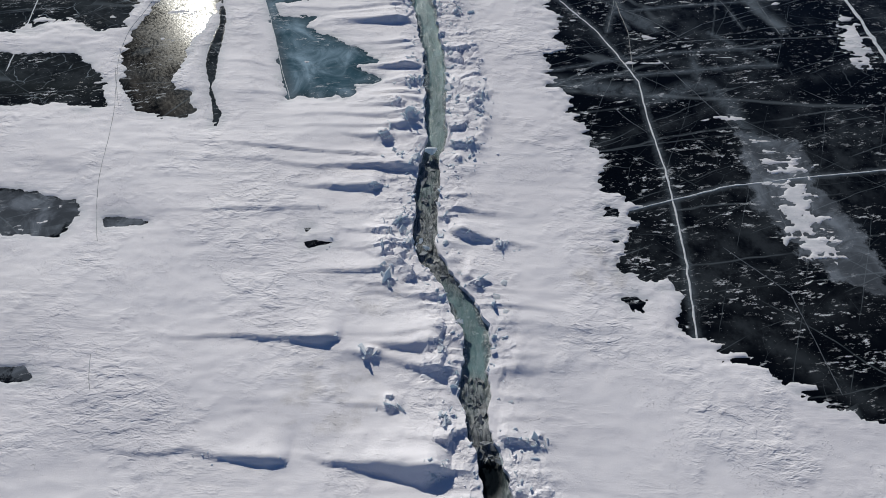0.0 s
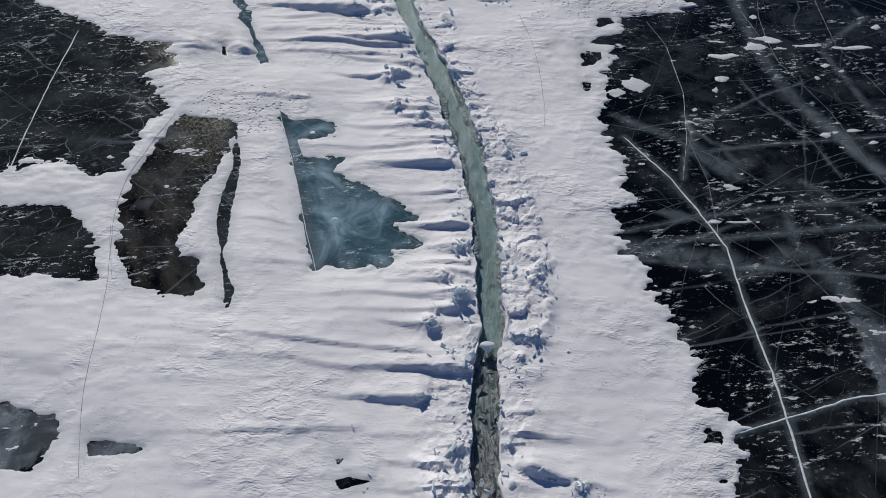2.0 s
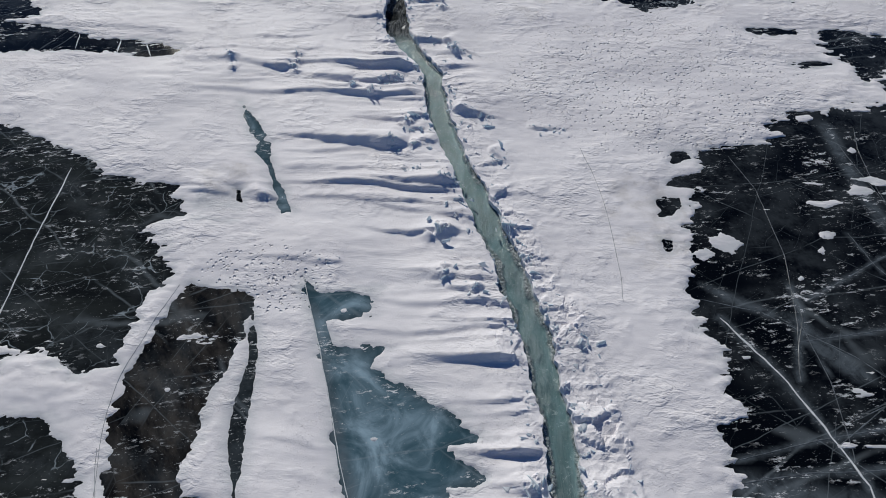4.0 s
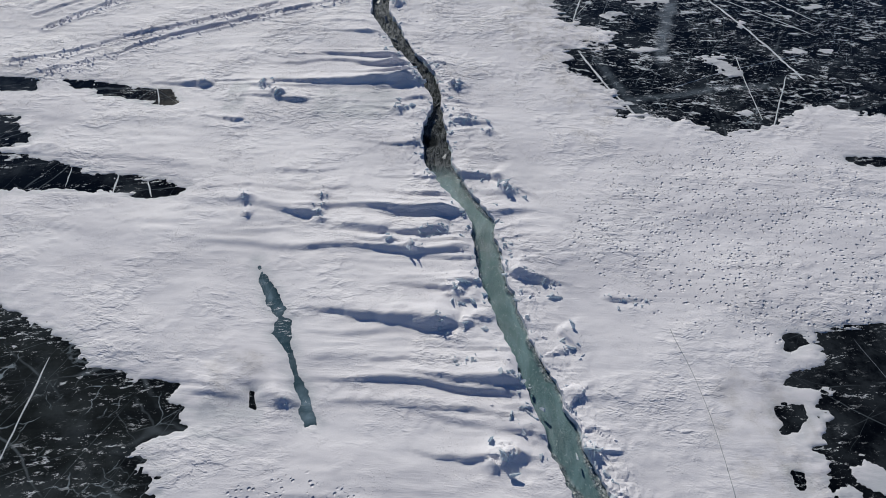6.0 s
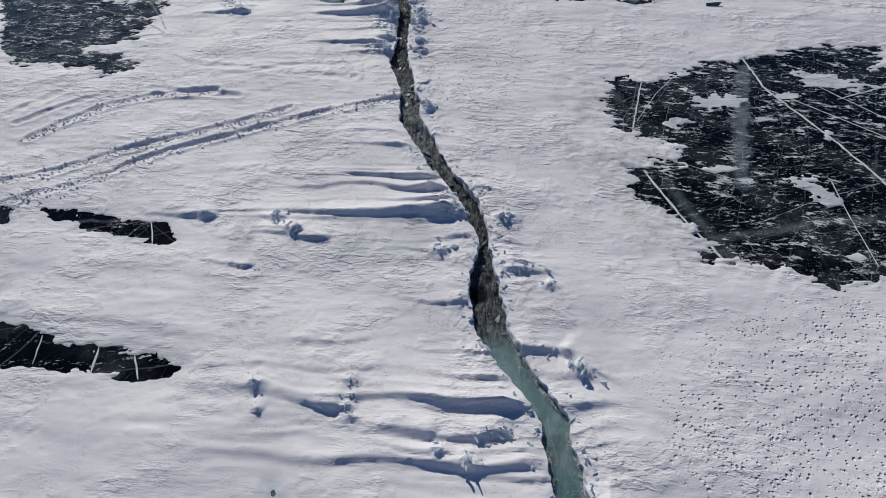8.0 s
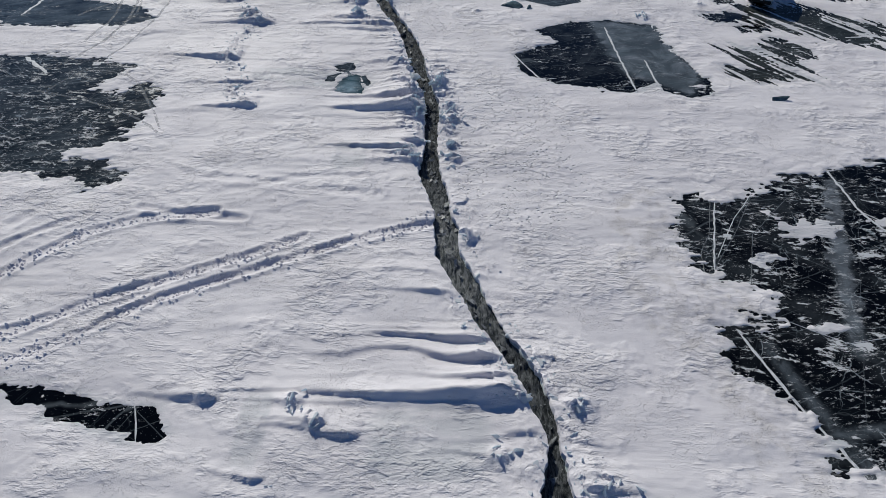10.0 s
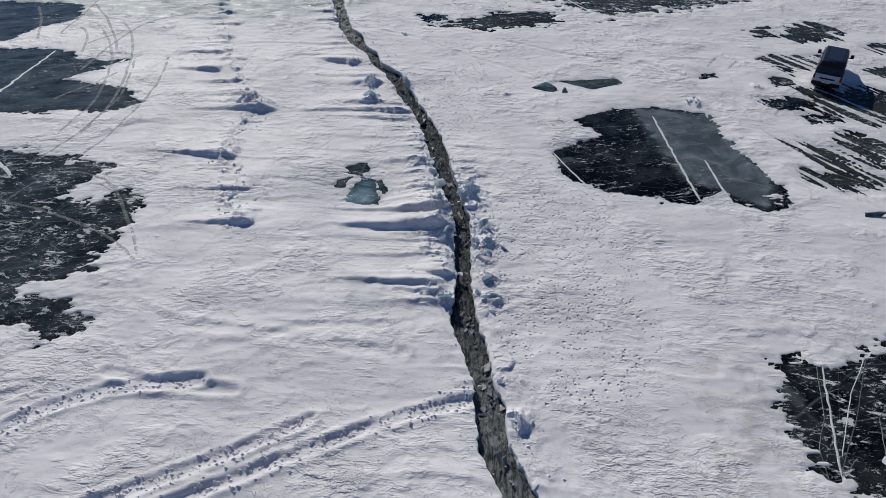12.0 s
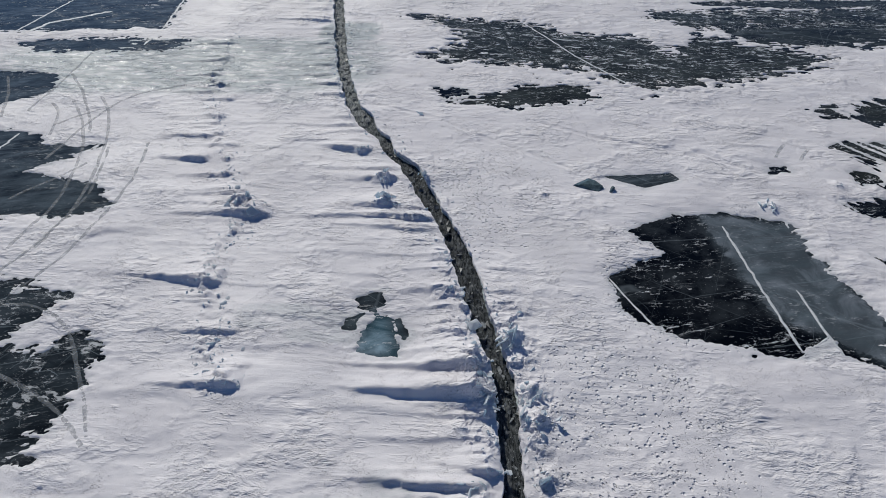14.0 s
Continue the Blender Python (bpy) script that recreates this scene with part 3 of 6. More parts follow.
DRIFTS_C = [(-11.8, 43.4, -7.1, 42.3, 0.46), (-7.7, 40.1, -4.5, 39.7, 0.40), (-18.8, 60.2, -9.4, 59.9, 0.38), (-24.3, 60.1, -21.6, 59.8, 0.3), (-16.6, 39.9, -12.8, 38.7, 0.4), (-12.5, 48.2, -9.9, 47.7, 0.3), (-10.2, 48.0, -7.4, 47.7, 0.3), (-15.3, 49.2, -13.6, 48.7, 0.25), (-9.6, 40.8, -6.3, 40.5, 0.15), (-18.7, 58.7, -15.7, 58.0, 0.2), (-20.7, 56.7, -18.8, 56.2, 0.15)]
DRIFTS_D = [(-19.5, 84.1, -14.5, 83.8, 0.55), (-19.0, 82.7, -14.3, 82.1, 0.55), (-19.5, 78.4, -14.8, 77.8, 0.30), (-24.9, 105.0, -21.8, 103.7, 0.35), (-22.4, 97.7, -19.7, 97.2, 0.25), (-31.7, 90.4, -28.3, 89.6, 0.3), (-28.3, 82.9, -25.4, 82.6, 0.25), (-34.4, 98.7, -29.3, 98.7, 0.2)]
DRIFTS_E = [(-16.4, 79.0, -14.0, 78.5, 0.3), (-22.5, 97.4, -19.5, 97.0, 0.25), (-35.6, 103.1, -32.8, 102.7, 0.3), (-36.8, 106.4, -33.4, 106.0, 0.2), (-31.8, 96.3, -27.2, 95.9, 0.4), (-33.2, 98.4, -29.3, 98.4, 0.2), (-33.7, 100.8, -30.3, 100.7, 0.2), (-36.2, 109.6, -33.5, 109.1, 0.2), (-37.7, 115.5, -35.3, 115.2, 0.15), (-32.7, 90.5, -28.8, 89.9, 0.3), (-28.4, 83.1, -25.4, 82.6, 0.3)]
MOUNDS_A = [(3.0, 15.3, 0.6, 16.2, 0.55), (2.0, 13.4, 0.9, 13.9, 0.4), (3.4, 7.2, 2.1, 7.5, 0.35), (1.7, 20.8, 0.5, 21.1, 0.35), (2.1, 22.8, 1.3, 23.7, 0.35)]
MOUNDS_B = [(-4.8, 51.5, -6.7, 51.7, 0.4), (-4.9, 55.8, -6.7, 56.1, 0.35), (-2.3, 44.4, -4.1, 45.1, 0.55), (1.6, 43.7, -0.2, 43.8, 0.18), (-3.3, 49.8, -4.8, 51.5, 0.45), (-1.7, 40.7, -2.4, 42.1, 0.4)]
RIDGE_WEST = [(-38.0, 132.9), (-36.2, 116.7), (-33.9, 109.1), (-31.3, 103.1), (-28.0, 96.2), (-28.7, 92.8), (-28.5, 89.9), (-27.0, 85.0), (-25.8, 82.6)]
RIDGE_MID = [(-17.4, 50.7), (-16.9, 49.5), (-16.6, 48.6)]
RIDGE_MID_B = [(-13.3, 51.3), (-13.2, 49.5), (-13.2, 48.4)]
TRK_G = [(-29.3, 76.2), (-27.5, 75.2), (-23.0, 74.4), (-19.9, 73.9), (-16.0, 73.3)]
TRK_H = [(-23.7, 73.8), (-20.1, 75.1), (-16.1, 74.9)]
TRK_I = [(-28.8, 72.1), (-26.2, 71.4), (-23.0, 71.1)]
TRK_J = [(-36.5, 68.9), (-35.1, 70.8), (-34.1, 72.2)]
TRK_K = [(-37.4, 67.5), (-38.0, 69.7), (-38.6, 71.5)]
TYRE_A = [(-40.9, 92.0), (-40.7, 94.1), (-40.3, 96.4), (-40.9, 100.9), (-42.1, 105.0), (-44.0, 109.0), (-46.7, 112.8)]
TYRE_B = [(-39.4, 92.0), (-39.0, 94.5), (-39.0, 97.8), (-39.8, 102.0), (-41.1, 107.0), (-42.6, 110.5), (-44.7, 113.5)]
TYRE_C = [(-48.0, 112.0), (-46.6, 110.5), (-45.6, 108.0), (-45.3, 106.0)]
TYRE_D = [(-43.9, 102.3), (-43.5, 106.3), (-42.9, 110.5), (-41.8, 113.1), (-40.0, 114.3), (-37.4, 115.1)]
TYRE_E = [(-49.4, 118.3), (-46.5, 114.3), (-43.0, 108.3), (-42.2, 106.0)]
TYRE_F = [(-43.8, 97.6), (-42.9, 99.1), (-41.4, 100.9), (-40.5, 102.6)]
TYRE_O = [(-48.9, 109.4), (-49.0, 113.6), (-49.3, 121.6), (-49.5, 124.6)]
TYRE_P = [(-54.8, 117.9), (-52.7, 114.4), (-50.1, 108.4)]
TYRE_Q = [(-45.6, 107.7), (-44.6, 109.4), (-43.1, 110.8)]
TYRE_R = [(-10.0, 108.8), (-5.5, 106.0), (-0.9, 104.2), (3.1, 101.8)]
TYRE_S = [(1.1, 103.7), (2.6, 102.3), (4.9, 100.9)]
TYRE_G = [(-40.8, 83.8), (-39.6, 87.0), (-37.1, 91.8), (-36.5, 100.5), (-37.7, 106.1)]
TYRE_H = [(-42.5, 87.0), (-39.6, 91.0), (-38.5, 98.4), (-40.5, 106.1)]
TYRE_I = [(-41.7, 85.4), (-35.7, 83.3), (-31.8, 81.1), (-30.0, 79.0)]
TYRE_J = [(-39.4, 87.7), (-37.6, 88.4), (-34.8, 87.0), (-32.3, 83.3), (-30.2, 79.5)]
TYRE_K = [(-23.0, 112.2), (-17.5, 109.2), (-11.8, 104.7), (-7.9, 101.6)]
TYRE_M = [(6.0, 102.8), (6.9, 104.4), (7.6, 105.2)]
TYRE_N = [(7.5, 102.5), (8.4, 103.8), (9.0, 104.4)]
TONG_A = [(-23.8, 50.1), (-24.0, 51.6)]
TONG_B = [(-22.4, 51.3), (-21.8, 50.0)]
TONG_C = [(-26.4, 50.7), (-26.7, 52.2)]
TONG_D = [(-24.5, 59.4), (-23.9, 57.8)]
HAIR_A = [(-13.0, 10.9), (-12.4, 8.8)]
HAIR_B = [(-16.7, 26.9), (-15.5, 23.3)]
SEAM_G = [(4.7, 98.6), (3.8, 95.0)]
SEAM_H = [(3.7, 100.3), (2.5, 95.8)]
TRI_A = [(-10.5, 34.1), (-9.3, 30.5), (-8.0, 26.0), (-7.4, 24.2)]
SEAM_V = [(-44.3, 90.2), (-41.4, 87.7)]
SEAM_U = [(-48.5, 98.0), (-47.7, 106.7)]
SEAM_S = [(-50.8, 109.6), (-46.4, 109.6), (-45.8, 111.1)]
SEAM_T = [(-59.8, 125.6), (-57.7, 131.3), (-52.7, 134.9)]
FAINT_F = [(5.9, 33.2), (8.2, 32.6), (11.2, 30.6), (12.7, 29.0)]
FAINT_G = [(19.7, 44.2), (19.4, 39.8), (20.5, 35.5)]
FAINT_H = [(15.0, 43.0), (15.8, 38.2), (17.2, 34.2), (18.0, 29.2)]
FAINT_I = [(9.0, 26.8), (14.0, 30.2), (18.9, 32.2)]
FAINT_J = [(11.6, 15.5), (13.7, 13.3), (14.0, 11.3), (14.3, 9.1)]
FAINT_K = [(11.0, 27.5), (13.8, 22.3), (14.6, 16.0)]
RAG_A = [(10.3, 137.6), (31.3, 138.0), (35.1, 137.0), (34.1, 135.3), (19.9, 135.0), (10.1, 136.3)]
RAG_B = [(17.7, 134.3), (21.6, 135.0), (23.5, 133.1), (21.4, 131.7), (17.7, 132.5)]
RAG_C = [(4.9, 133.7), (10.2, 134.4), (13.6, 132.2), (10.3, 130.8), (5.3, 131.5)]
RAG_D = [(10.2, 129.1), (19.3, 130.7), (31.7, 131.0), (28.1, 124.4), (19.5, 123.8), (12.6, 124.7)]
RAG_E = [(15.5, 111.7), (18.1, 112.1), (19.8, 111.1), (18.3, 108.3), (15.2, 108.7)]
RAG_F = [(8.0, 97.4), (10.8, 97.8), (12.9, 97.7), (12.1, 96.3), (8.5, 96.4)]
RAG_G = [(10.2, 101.2), (12.1, 101.6), (12.0, 100.3), (10.3, 99.7)]
RAG_H = [(9.3, 97.3), (11.0, 97.6), (10.9, 96.5), (9.2, 96.2)]
RAG_I = [(10.3, 95.3), (12.4, 95.5), (12.7, 94.5), (10.6, 94.1)]
RAG_J = [(18.0, 102.5), (20.8, 103.0), (26.2, 102.7), (25.0, 100.5), (18.9, 100.9)]
RAG_K = [(20.9, 107.1), (24.8, 107.6), (28.8, 107.6), (27.7, 105.6), (21.1, 105.9)]
RAG_L = [(7.8, 88.4), (11.2, 88.5), (12.8, 87.0), (11.2, 85.7), (7.7, 87.0)]
RAG_M = [(6.6, 42.1), (7.4, 42.2), (7.3, 41.6), (6.5, 41.3)]
RAG_N = [(6.2, 40.5), (8.0, 40.8), (7.9, 39.9), (6.2, 39.7)]
RAG_O = [(5.3, 38.8), (6.3, 39.0), (6.2, 38.2), (5.2, 37.9)]
RAG_P = [(8.0, 42.2), (12.1, 42.8), (9.5, 37.8), (7.2, 39.7)]
RAG_Q = [(7.0, 17.7), (7.7, 17.6), (7.5, 17.0), (6.9, 17.1)]
RAG_R = [(7.4, 15.0), (9.0, 14.3), (8.8, 13.4), (8.1, 13.8), (7.1, 14.3)]
RAG_S = [(-57.6, 125.6), (-50.3, 126.6), (-41.8, 126.2), (-41.0, 124.0), (-47.6, 123.0), (-55.3, 123.3)]
RAG_T = [(5.3, 101.9), (6.4, 102.1), (6.4, 101.3), (5.1, 101.1)]
RAG_V = [(17.5, 52.8), (18.9, 53.0), (21.2, 52.3), (20.5, 49.6), (18.4, 48.2), (18.6, 50.0), (17.4, 50.7)]
RAG_W = [(13.4, 53.2), (16.2, 53.1), (16.3, 52.6), (13.8, 52.7)]
RAG_X = [(14.9, 49.6), (16.5, 50.1), (17.1, 49.6), (15.7, 49.1)]
RAG_Y = [(19.4, 48.0), (21.2, 48.2), (20.5, 46.4), (19.5, 46.8)]
RAG_Z = [(12.2, 44.5), (13.7, 45.0), (16.3, 45.5), (18.2, 45.8), (20.4, 46.2), (18.1, 40.8), (15.0, 41.7), (13.2, 42.6)]
RAG_U = [(-17.0, 114.6), (-14.5, 114.5), (-14.5, 113.4), (-16.8, 113.4)]
ISLE_B = [(14.8, 20.1), (16.3, 20.2), (16.2, 19.3), (15.4, 19.2)]
ISLE_C = [(15.5, 19.1), (16.2, 18.3), (15.6, 17.2), (16.0, 15.3), (15.2, 15.2), (14.7, 16.6)]
ISLE_D = [(21.8, 30.9), (22.5, 29.4), (21.9, 26.9), (21.1, 27.6)]
ISLE_F = [(-21.6, 30.3), (-19.6, 30.2), (-19.2, 28.6), (-20.0, 28.1), (-21.4, 28.7), (-22.2, 29.4)]
ISLE_G = [(8.6, 63.1), (10.1, 62.3), (10.2, 60.9), (9.0, 60.9)]
ISLE_H = [(5.2, 71.6), (7.8, 70.6), (6.5, 69.6), (4.9, 70.2)]
ISLE_I = [(12.5, 74.2), (16.1, 73.0), (15.3, 71.9), (12.3, 72.7)]
ISLE_J = [(0.5, 85.0), (2.3, 86.2), (2.4, 84.6), (1.5, 84.2), (0.5, 84.4)]
VEIL_A = [(13.9, 21.9), (16.5, 21.6), (16.4, 18.8), (17.6, 16.6), (17.9, 14.4), (17.5, 13.3), (15.8, 14.1), (14.5, 15.8), (13.6, 17.8)]
VEIL_E = [(7.0, 68.6), (9.2, 75.0), (9.7, 74.6), (6.4, 63.9), (5.6, 63.4)]
VEIL_D = [(-0.9, 96.3), (4.1, 95.3), (4.2, 92.6), (5.4, 87.2), (4.1, 84.6), (2.5, 86.0), (0.5, 87.6), (-0.4, 91.5)]
SLABS_A = [(-12.8, 86.5, 0.83), (-12.4, 85.1, 1.00), (-12.1, 83.6, 0.90), (-12.0, 82.0, 1.03), (-11.9, 80.3, 1.04), (-12.1, 78.6, 0.74), (-11.9, 77.0, 0.71), (-11.8, 75.8, 1.16), (-13.9, 82.0, 0.84), (-14.0, 80.3, 0.83), (-14.7, 84.9, 1.25), (3.6, 97.6, 0.96), (-4.7, 50.9, 1.16), (-4.1, 51.1, 0.96), (-3.4, 50.0, 1.05), (-2.8, 44.7, 0.78), (-2.4, 43.9, 1.05), (-2.0, 42.3, 1.18), (-2.0, 41.4, 0.99), (-6.3, 44.5, 1.11), (-6.0, 43.6, 1.07), (-10.1, 58.0, 0.74), (-9.3, 57.5, 1.12), (-4.9, 56.0, 1.03), (-6.7, 59.3, 0.87), (-7.1, 58.2, 0.72), (1.5, 13.8, 1.10)]
SLABS_B = [(-2.0, 16.6, 1.18), (-2.4, 15.4, 1.09), (-2.1, 13.8, 1.21), (-1.7, 22.8, 0.92), (-2.5, 22.2, 1.14), (3.1, 7.4, 0.94), (-2.8, 10.8, 1.21), (-0.0, 7.8, 1.18), (-1.7, 36.9, 0.75), (-2.4, 41.7, 0.77), (-4.2, 37.7, 0.82), (-1.7, 25.1, 1.23), (0.9, 31.2, 0.94), (1.6, 30.9, 1.04), (-3.0, 34.6, 0.87), (1.9, 24.0, 0.98), (1.1, 22.3, 0.91), (-28.5, 90.8, 0.89), (-27.0, 85.3, 1.02), (-28.5, 96.8, 1.02), (-27.6, 95.9, 1.20), (-29.4, 97.4, 1.08), (-7.2, 99.5, 1.21), (-18.2, 109.6, 1.17), (-20.1, 100.2, 1.25), (-20.3, 97.8, 1.07), (-12.3, 87.4, 0.79), (-13.0, 85.1, 1.17), (3.0, 97.3, 1.23), (3.1, 97.0, 1.20)]
PRINTS_A = (-8.0, 78.5, 4.5, 9.0)
PRINTS_B = [(-14.0, 98.0, 5.0, 7.0), (-9.0, 80.0, 3.0, 9.0), (7.0, 48.0, 9.0, 7.0), (-4.0, 90.0, 4.0, 6.0), (-12.0, 34.0, 3.0, 2.0)]
SCOURED = [(-40.0, 120.0, 18.0, 6.5), (-26.0, 128.0, 3.0, 3.0)]
POLISHED = [(-21.5, 86.5, 2.2, 1.2), (-24.3, 87.2, 2.0, 0.9), (-18.0, 77.0, 1.0, 1.5), (-15.0, 38.0, 1.3, 1.0), (-32.6, 125.0, 3.0, 1.6), (-28.6, 112.5, 1.6, 1.0), (-12.6, 57.8, 2.4, 1.6), (-19.5, 58.4, 0.6, 1.8)]
STAINS = [(-4.0, 9.0, 2.0, 1.5), (4.5, 37.5, 2.0, 3.0), (-2.5, 13.0, 0.9, 0.9), (6.3, 14.3, 1.2, 1.2), (0.5, 63.0, 2.0, 9.0), (-15.0, 40.0, 1.5, 1.0), (-1.5, 68.0, 2.5, 6.0)]
BIG_BLOCKS = [(-0.6, 20.6, 0.7, 0.3), (-14.6, 86.6, 1.0, 0.3)]
CALM = [(-12.5, 57.0, 5.0, 2.6), (-6.0, 8.0, 5.0, 3.0), (-10.0, 36.0, 5.0, 2.0), (-9.0, 52.5, 4.0, 2.0), (-11.0, 22.5, 4.0, 2.0)]

RIDGE_EAST = [(1.0, 31.1), (1.4, 28.5), (1.9, 24.5), (1.6, 22.0), (1.2, 19.5)]
FLAKES_E = [(15.5, 42.3, 0.3, 0.25), (15.8, 40.2, 0.77, 0.35), (14.8, 39.4, 0.64, 0.45), (12.3, 36.9, 0.49, 0.32), (11.8, 35.9, 0.26, 0.4), (18.0, 39.7, 0.91, 0.15), (20.5, 39.5, 0.99, 0.17), (13.0, 38.7, 0.82, 0.22), (18.2, 38.0, 0.3, 0.2), (18.9, 37.5, 0.2, 0.16), (17.8, 32.9, 0.48, 0.14), (16.4, 32.5, 0.29, 0.2), (18.4, 32.0, 0.32, 0.2), (7.8, 36.4, 0.69, 0.6), (6.6, 35.6, 0.5, 0.31), (17.4, 36.9, 0.2, 0.2), (22.3, 41.5, 0.25, 0.26), (10.3, 34.2, 0.14, 0.3), (12.9, 40.0, 0.49, 0.17)]
FLAKES_M = [(9.3, 62.4, 0.43, 1.0), (9.6, 61.1, 0.5, 0.43), (13.4, 72.5, 1.22, 0.5), (7.0, 70.5, 1.49, 0.7), (11.0, 71.1, 1.0, 0.4), (10.0, 55.5, 0.83, 0.46), (9.3, 57.2, 0.54, 0.24), (17.6, 69.3, 1.15, 0.39), (11.8, 66.8, 0.37, 0.49), (3.6, 68.2, 0.77, 0.53), (4.9, 63.8, 0.8, 0.31), (16.2, 63.6, 0.61, 0.25), (14.2, 63.6, 0.7, 0.37), (18.4, 72.3, 1.21, 0.42)]
V_BAND = [(14.9, 44.1), (14.9, 41.1), (15.1, 38.1), (15.4, 36.3), (15.8, 34.8), (16.7, 33.4), (17.4, 31.6), (18.2, 29.8)]
V_WEDGE = [(6.1, 34.0), (7.0, 33.7), (7.8, 33.1), (9.7, 32.3), (10.8, 31.0), (11.7, 29.5), (10.9, 29.5), (9.9, 30.6), (9.0, 32.1), (6.9, 33.1)]
V_FORK = [(9.8, 33.9), (9.8, 32.3), (9.2, 31.0), (8.8, 29.6)]
V_FORK_B = [(9.8, 32.3), (9.9, 31.0), (9.9, 29.7)]
V_LINE_A = [(10.1, 33.1), (12.2, 34.3), (14.2, 35.5), (16.5, 36.5)]
V_LINE_B = [(9.3, 31.2), (12.8, 31.8), (15.6, 32.1), (19.3, 32.5)]
V_LINE_C = [(16.3, 44.1), (15.9, 42.5), (15.7, 40.1), (15.8, 38.1)]
V_LINE_D = [(13.3, 36.9), (13.8, 35.0), (14.7, 33.5), (15.6, 32.0), (16.1, 29.8)]
V_LINE_E = [(18.5, 38.9), (18.9, 36.8), (19.2, 34.8), (19.5, 33.2)]
V_LINE_F = [(5.3, 25.6), (7.9, 26.0), (9.9, 26.1), (12.5, 26.4), (15.2, 26.8), (17.1, 26.9)]
V_LINE_G = [(5.5, 26.4), (8.7, 27.2), (11.9, 27.8), (14.1, 28.1), (16.2, 28.2), (17.7, 28.5)]
V_LINE_H = [(14.2, 29.5), (15.3, 28.5), (16.0, 27.7), (17.0, 26.8)]
V_LINE_I = [(8.3, 23.7), (8.9, 22.8), (9.6, 22.1)]
V_LINE_J = [(10.1, 27.9), (11.7, 28.6), (14.2, 28.9), (17.9, 29.0)]
V_LINE_K = [(18.4, 39.1), (19.2, 40.1), (19.8, 40.6), (22.1, 42.5)]
V_SMOKE_A = [(5.6, 25.5), (7.3, 25.3), (8.5, 24.9), (9.8, 24.9)]
V_SMOKE_B = [(9.8, 24.3), (11.0, 24.6), (12.2, 25.3), (13.2, 25.3), (13.5, 24.6), (14.0, 23.9), (14.0, 22.9), (14.4, 22.0), (14.9, 21.4)]
V_SMOKE_C = [(13.0, 27.9), (12.9, 27.0), (12.8, 26.1), (12.8, 25.4)]
V_MID_A = [(7.8, 69.5), (6.4, 65.6), (5.7, 62.4)]
V_MID_B = [(3.1, 58.4), (5.9, 58.8), (8.6, 59.6), (11.1, 59.8)]
V_MID_C = [(1.9, 62.7), (2.4, 60.6), (3.1, 58.5), (3.8, 56.6)]
V_TEAL = [(-9.9, 32.5), (-9.2, 30.0), (-8.2, 26.8), (-7.3, 24.4)]
MID_M = [(13.8, 70.7), (17.6, 72.3), (21.1, 73.8)]
MID_N = [(10.4, 63.0), (10.2, 60.1), (10.1, 56.5)]
# soft pale bands deep in the ice: line and half width
VEILS = [(V_BAND, 0.42), (V_FORK, 0.2), (V_FORK_B, 0.12), (V_SMOKE_A, 0.6), (V_SMOKE_B, 0.5), (V_SMOKE_C, 0.25), (V_LINE_A, 0.12), (V_LINE_B, 0.14), (V_LINE_D, 0.1), (V_LINE_E, 0.22), (V_LINE_F, 0.2), (V_LINE_G, 0.14), (V_LINE_H, 0.15), (V_LINE_K, 0.18), (V_MID_A, 0.4), (V_MID_B, 0.3), (V_MID_C, 0.35), (V_TEAL, 0.28), (SEAM_E, 0.22), (CROSS_E, 0.16)]
# upturned slabs heaped by the crack: place and size
HUMMOCKS_A = [(-2.1, 16.2, 0.9), (-1.5, 16.8, 0.6), (2.4, 15.5, 0.5), (1.3, 13.5, 0.6), (-2.1, 13.6, 0.5), (0.1, 8.0, 0.6), (3.2, 7.2, 0.6), (-1.8, 8.6, 0.6), (-2.6, 10.6, 0.5), (-1.6, 22.8, 0.8), (-2.7, 21.6, 0.7), (1.2, 21.1, 0.6), (0.7, 20.1, 0.5), (0.7, 30.9, 0.5), (1.9, 24.4, 0.6), (-4.9, 36.6, 1.0), (-4.6, 34.3, 0.7), (-3.3, 33.5, 0.6), (-1.8, 36.9, 0.7), (-0.8, 34.3, 0.6), (-1.5, 25.4, 0.7), (-1.3, 23.0, 0.5), (-2.2, 23.7, 0.6), (1.6, 23.9, 0.7)]
HUMMOCKS_B = [(-6.6, 44.2, 1.0), (-6.2, 42.3, 0.6), (-4.2, 50.7, 0.8), (-6.1, 56.1, 0.7), (-5.0, 55.0, 0.5), (-9.9, 57.2, 0.7), (-13.2, 49.9, 0.5), (-13.3, 48.7, 0.5), (-16.9, 49.6, 0.5), (-6.8, 59.4, 0.9), (-12.7, 85.6, 1.1), (-12.0, 82.4, 1.0), (-11.9, 80.9, 0.9), (-12.0, 78.1, 0.7), (-11.8, 76.7, 0.8), (-11.1, 69.5, 0.9), (-14.5, 83.1, 0.9), (-14.2, 81.6, 1.0), (-14.7, 77.2, 0.9), (-14.1, 76.6, 0.7), (-28.9, 97.1, 1.2), (-27.7, 96.6, 1.2), (-28.3, 97.6, 0.8), (-20.1, 99.9, 1.0), (-19.9, 97.6, 0.9), (-17.5, 100.1, 0.8), (3.6, 96.9, 0.8), (8.7, 99.5, 0.6), (-10.0, 98.4, 0.4), (-17.1, 58.6, 0.9), (-18.1, 59.5, 0.7), (-8.6, 46.5, 0.7), (-9.7, 46.9, 0.7)]
HUMMOCKS = HUMMOCKS_A + HUMMOCKS_B

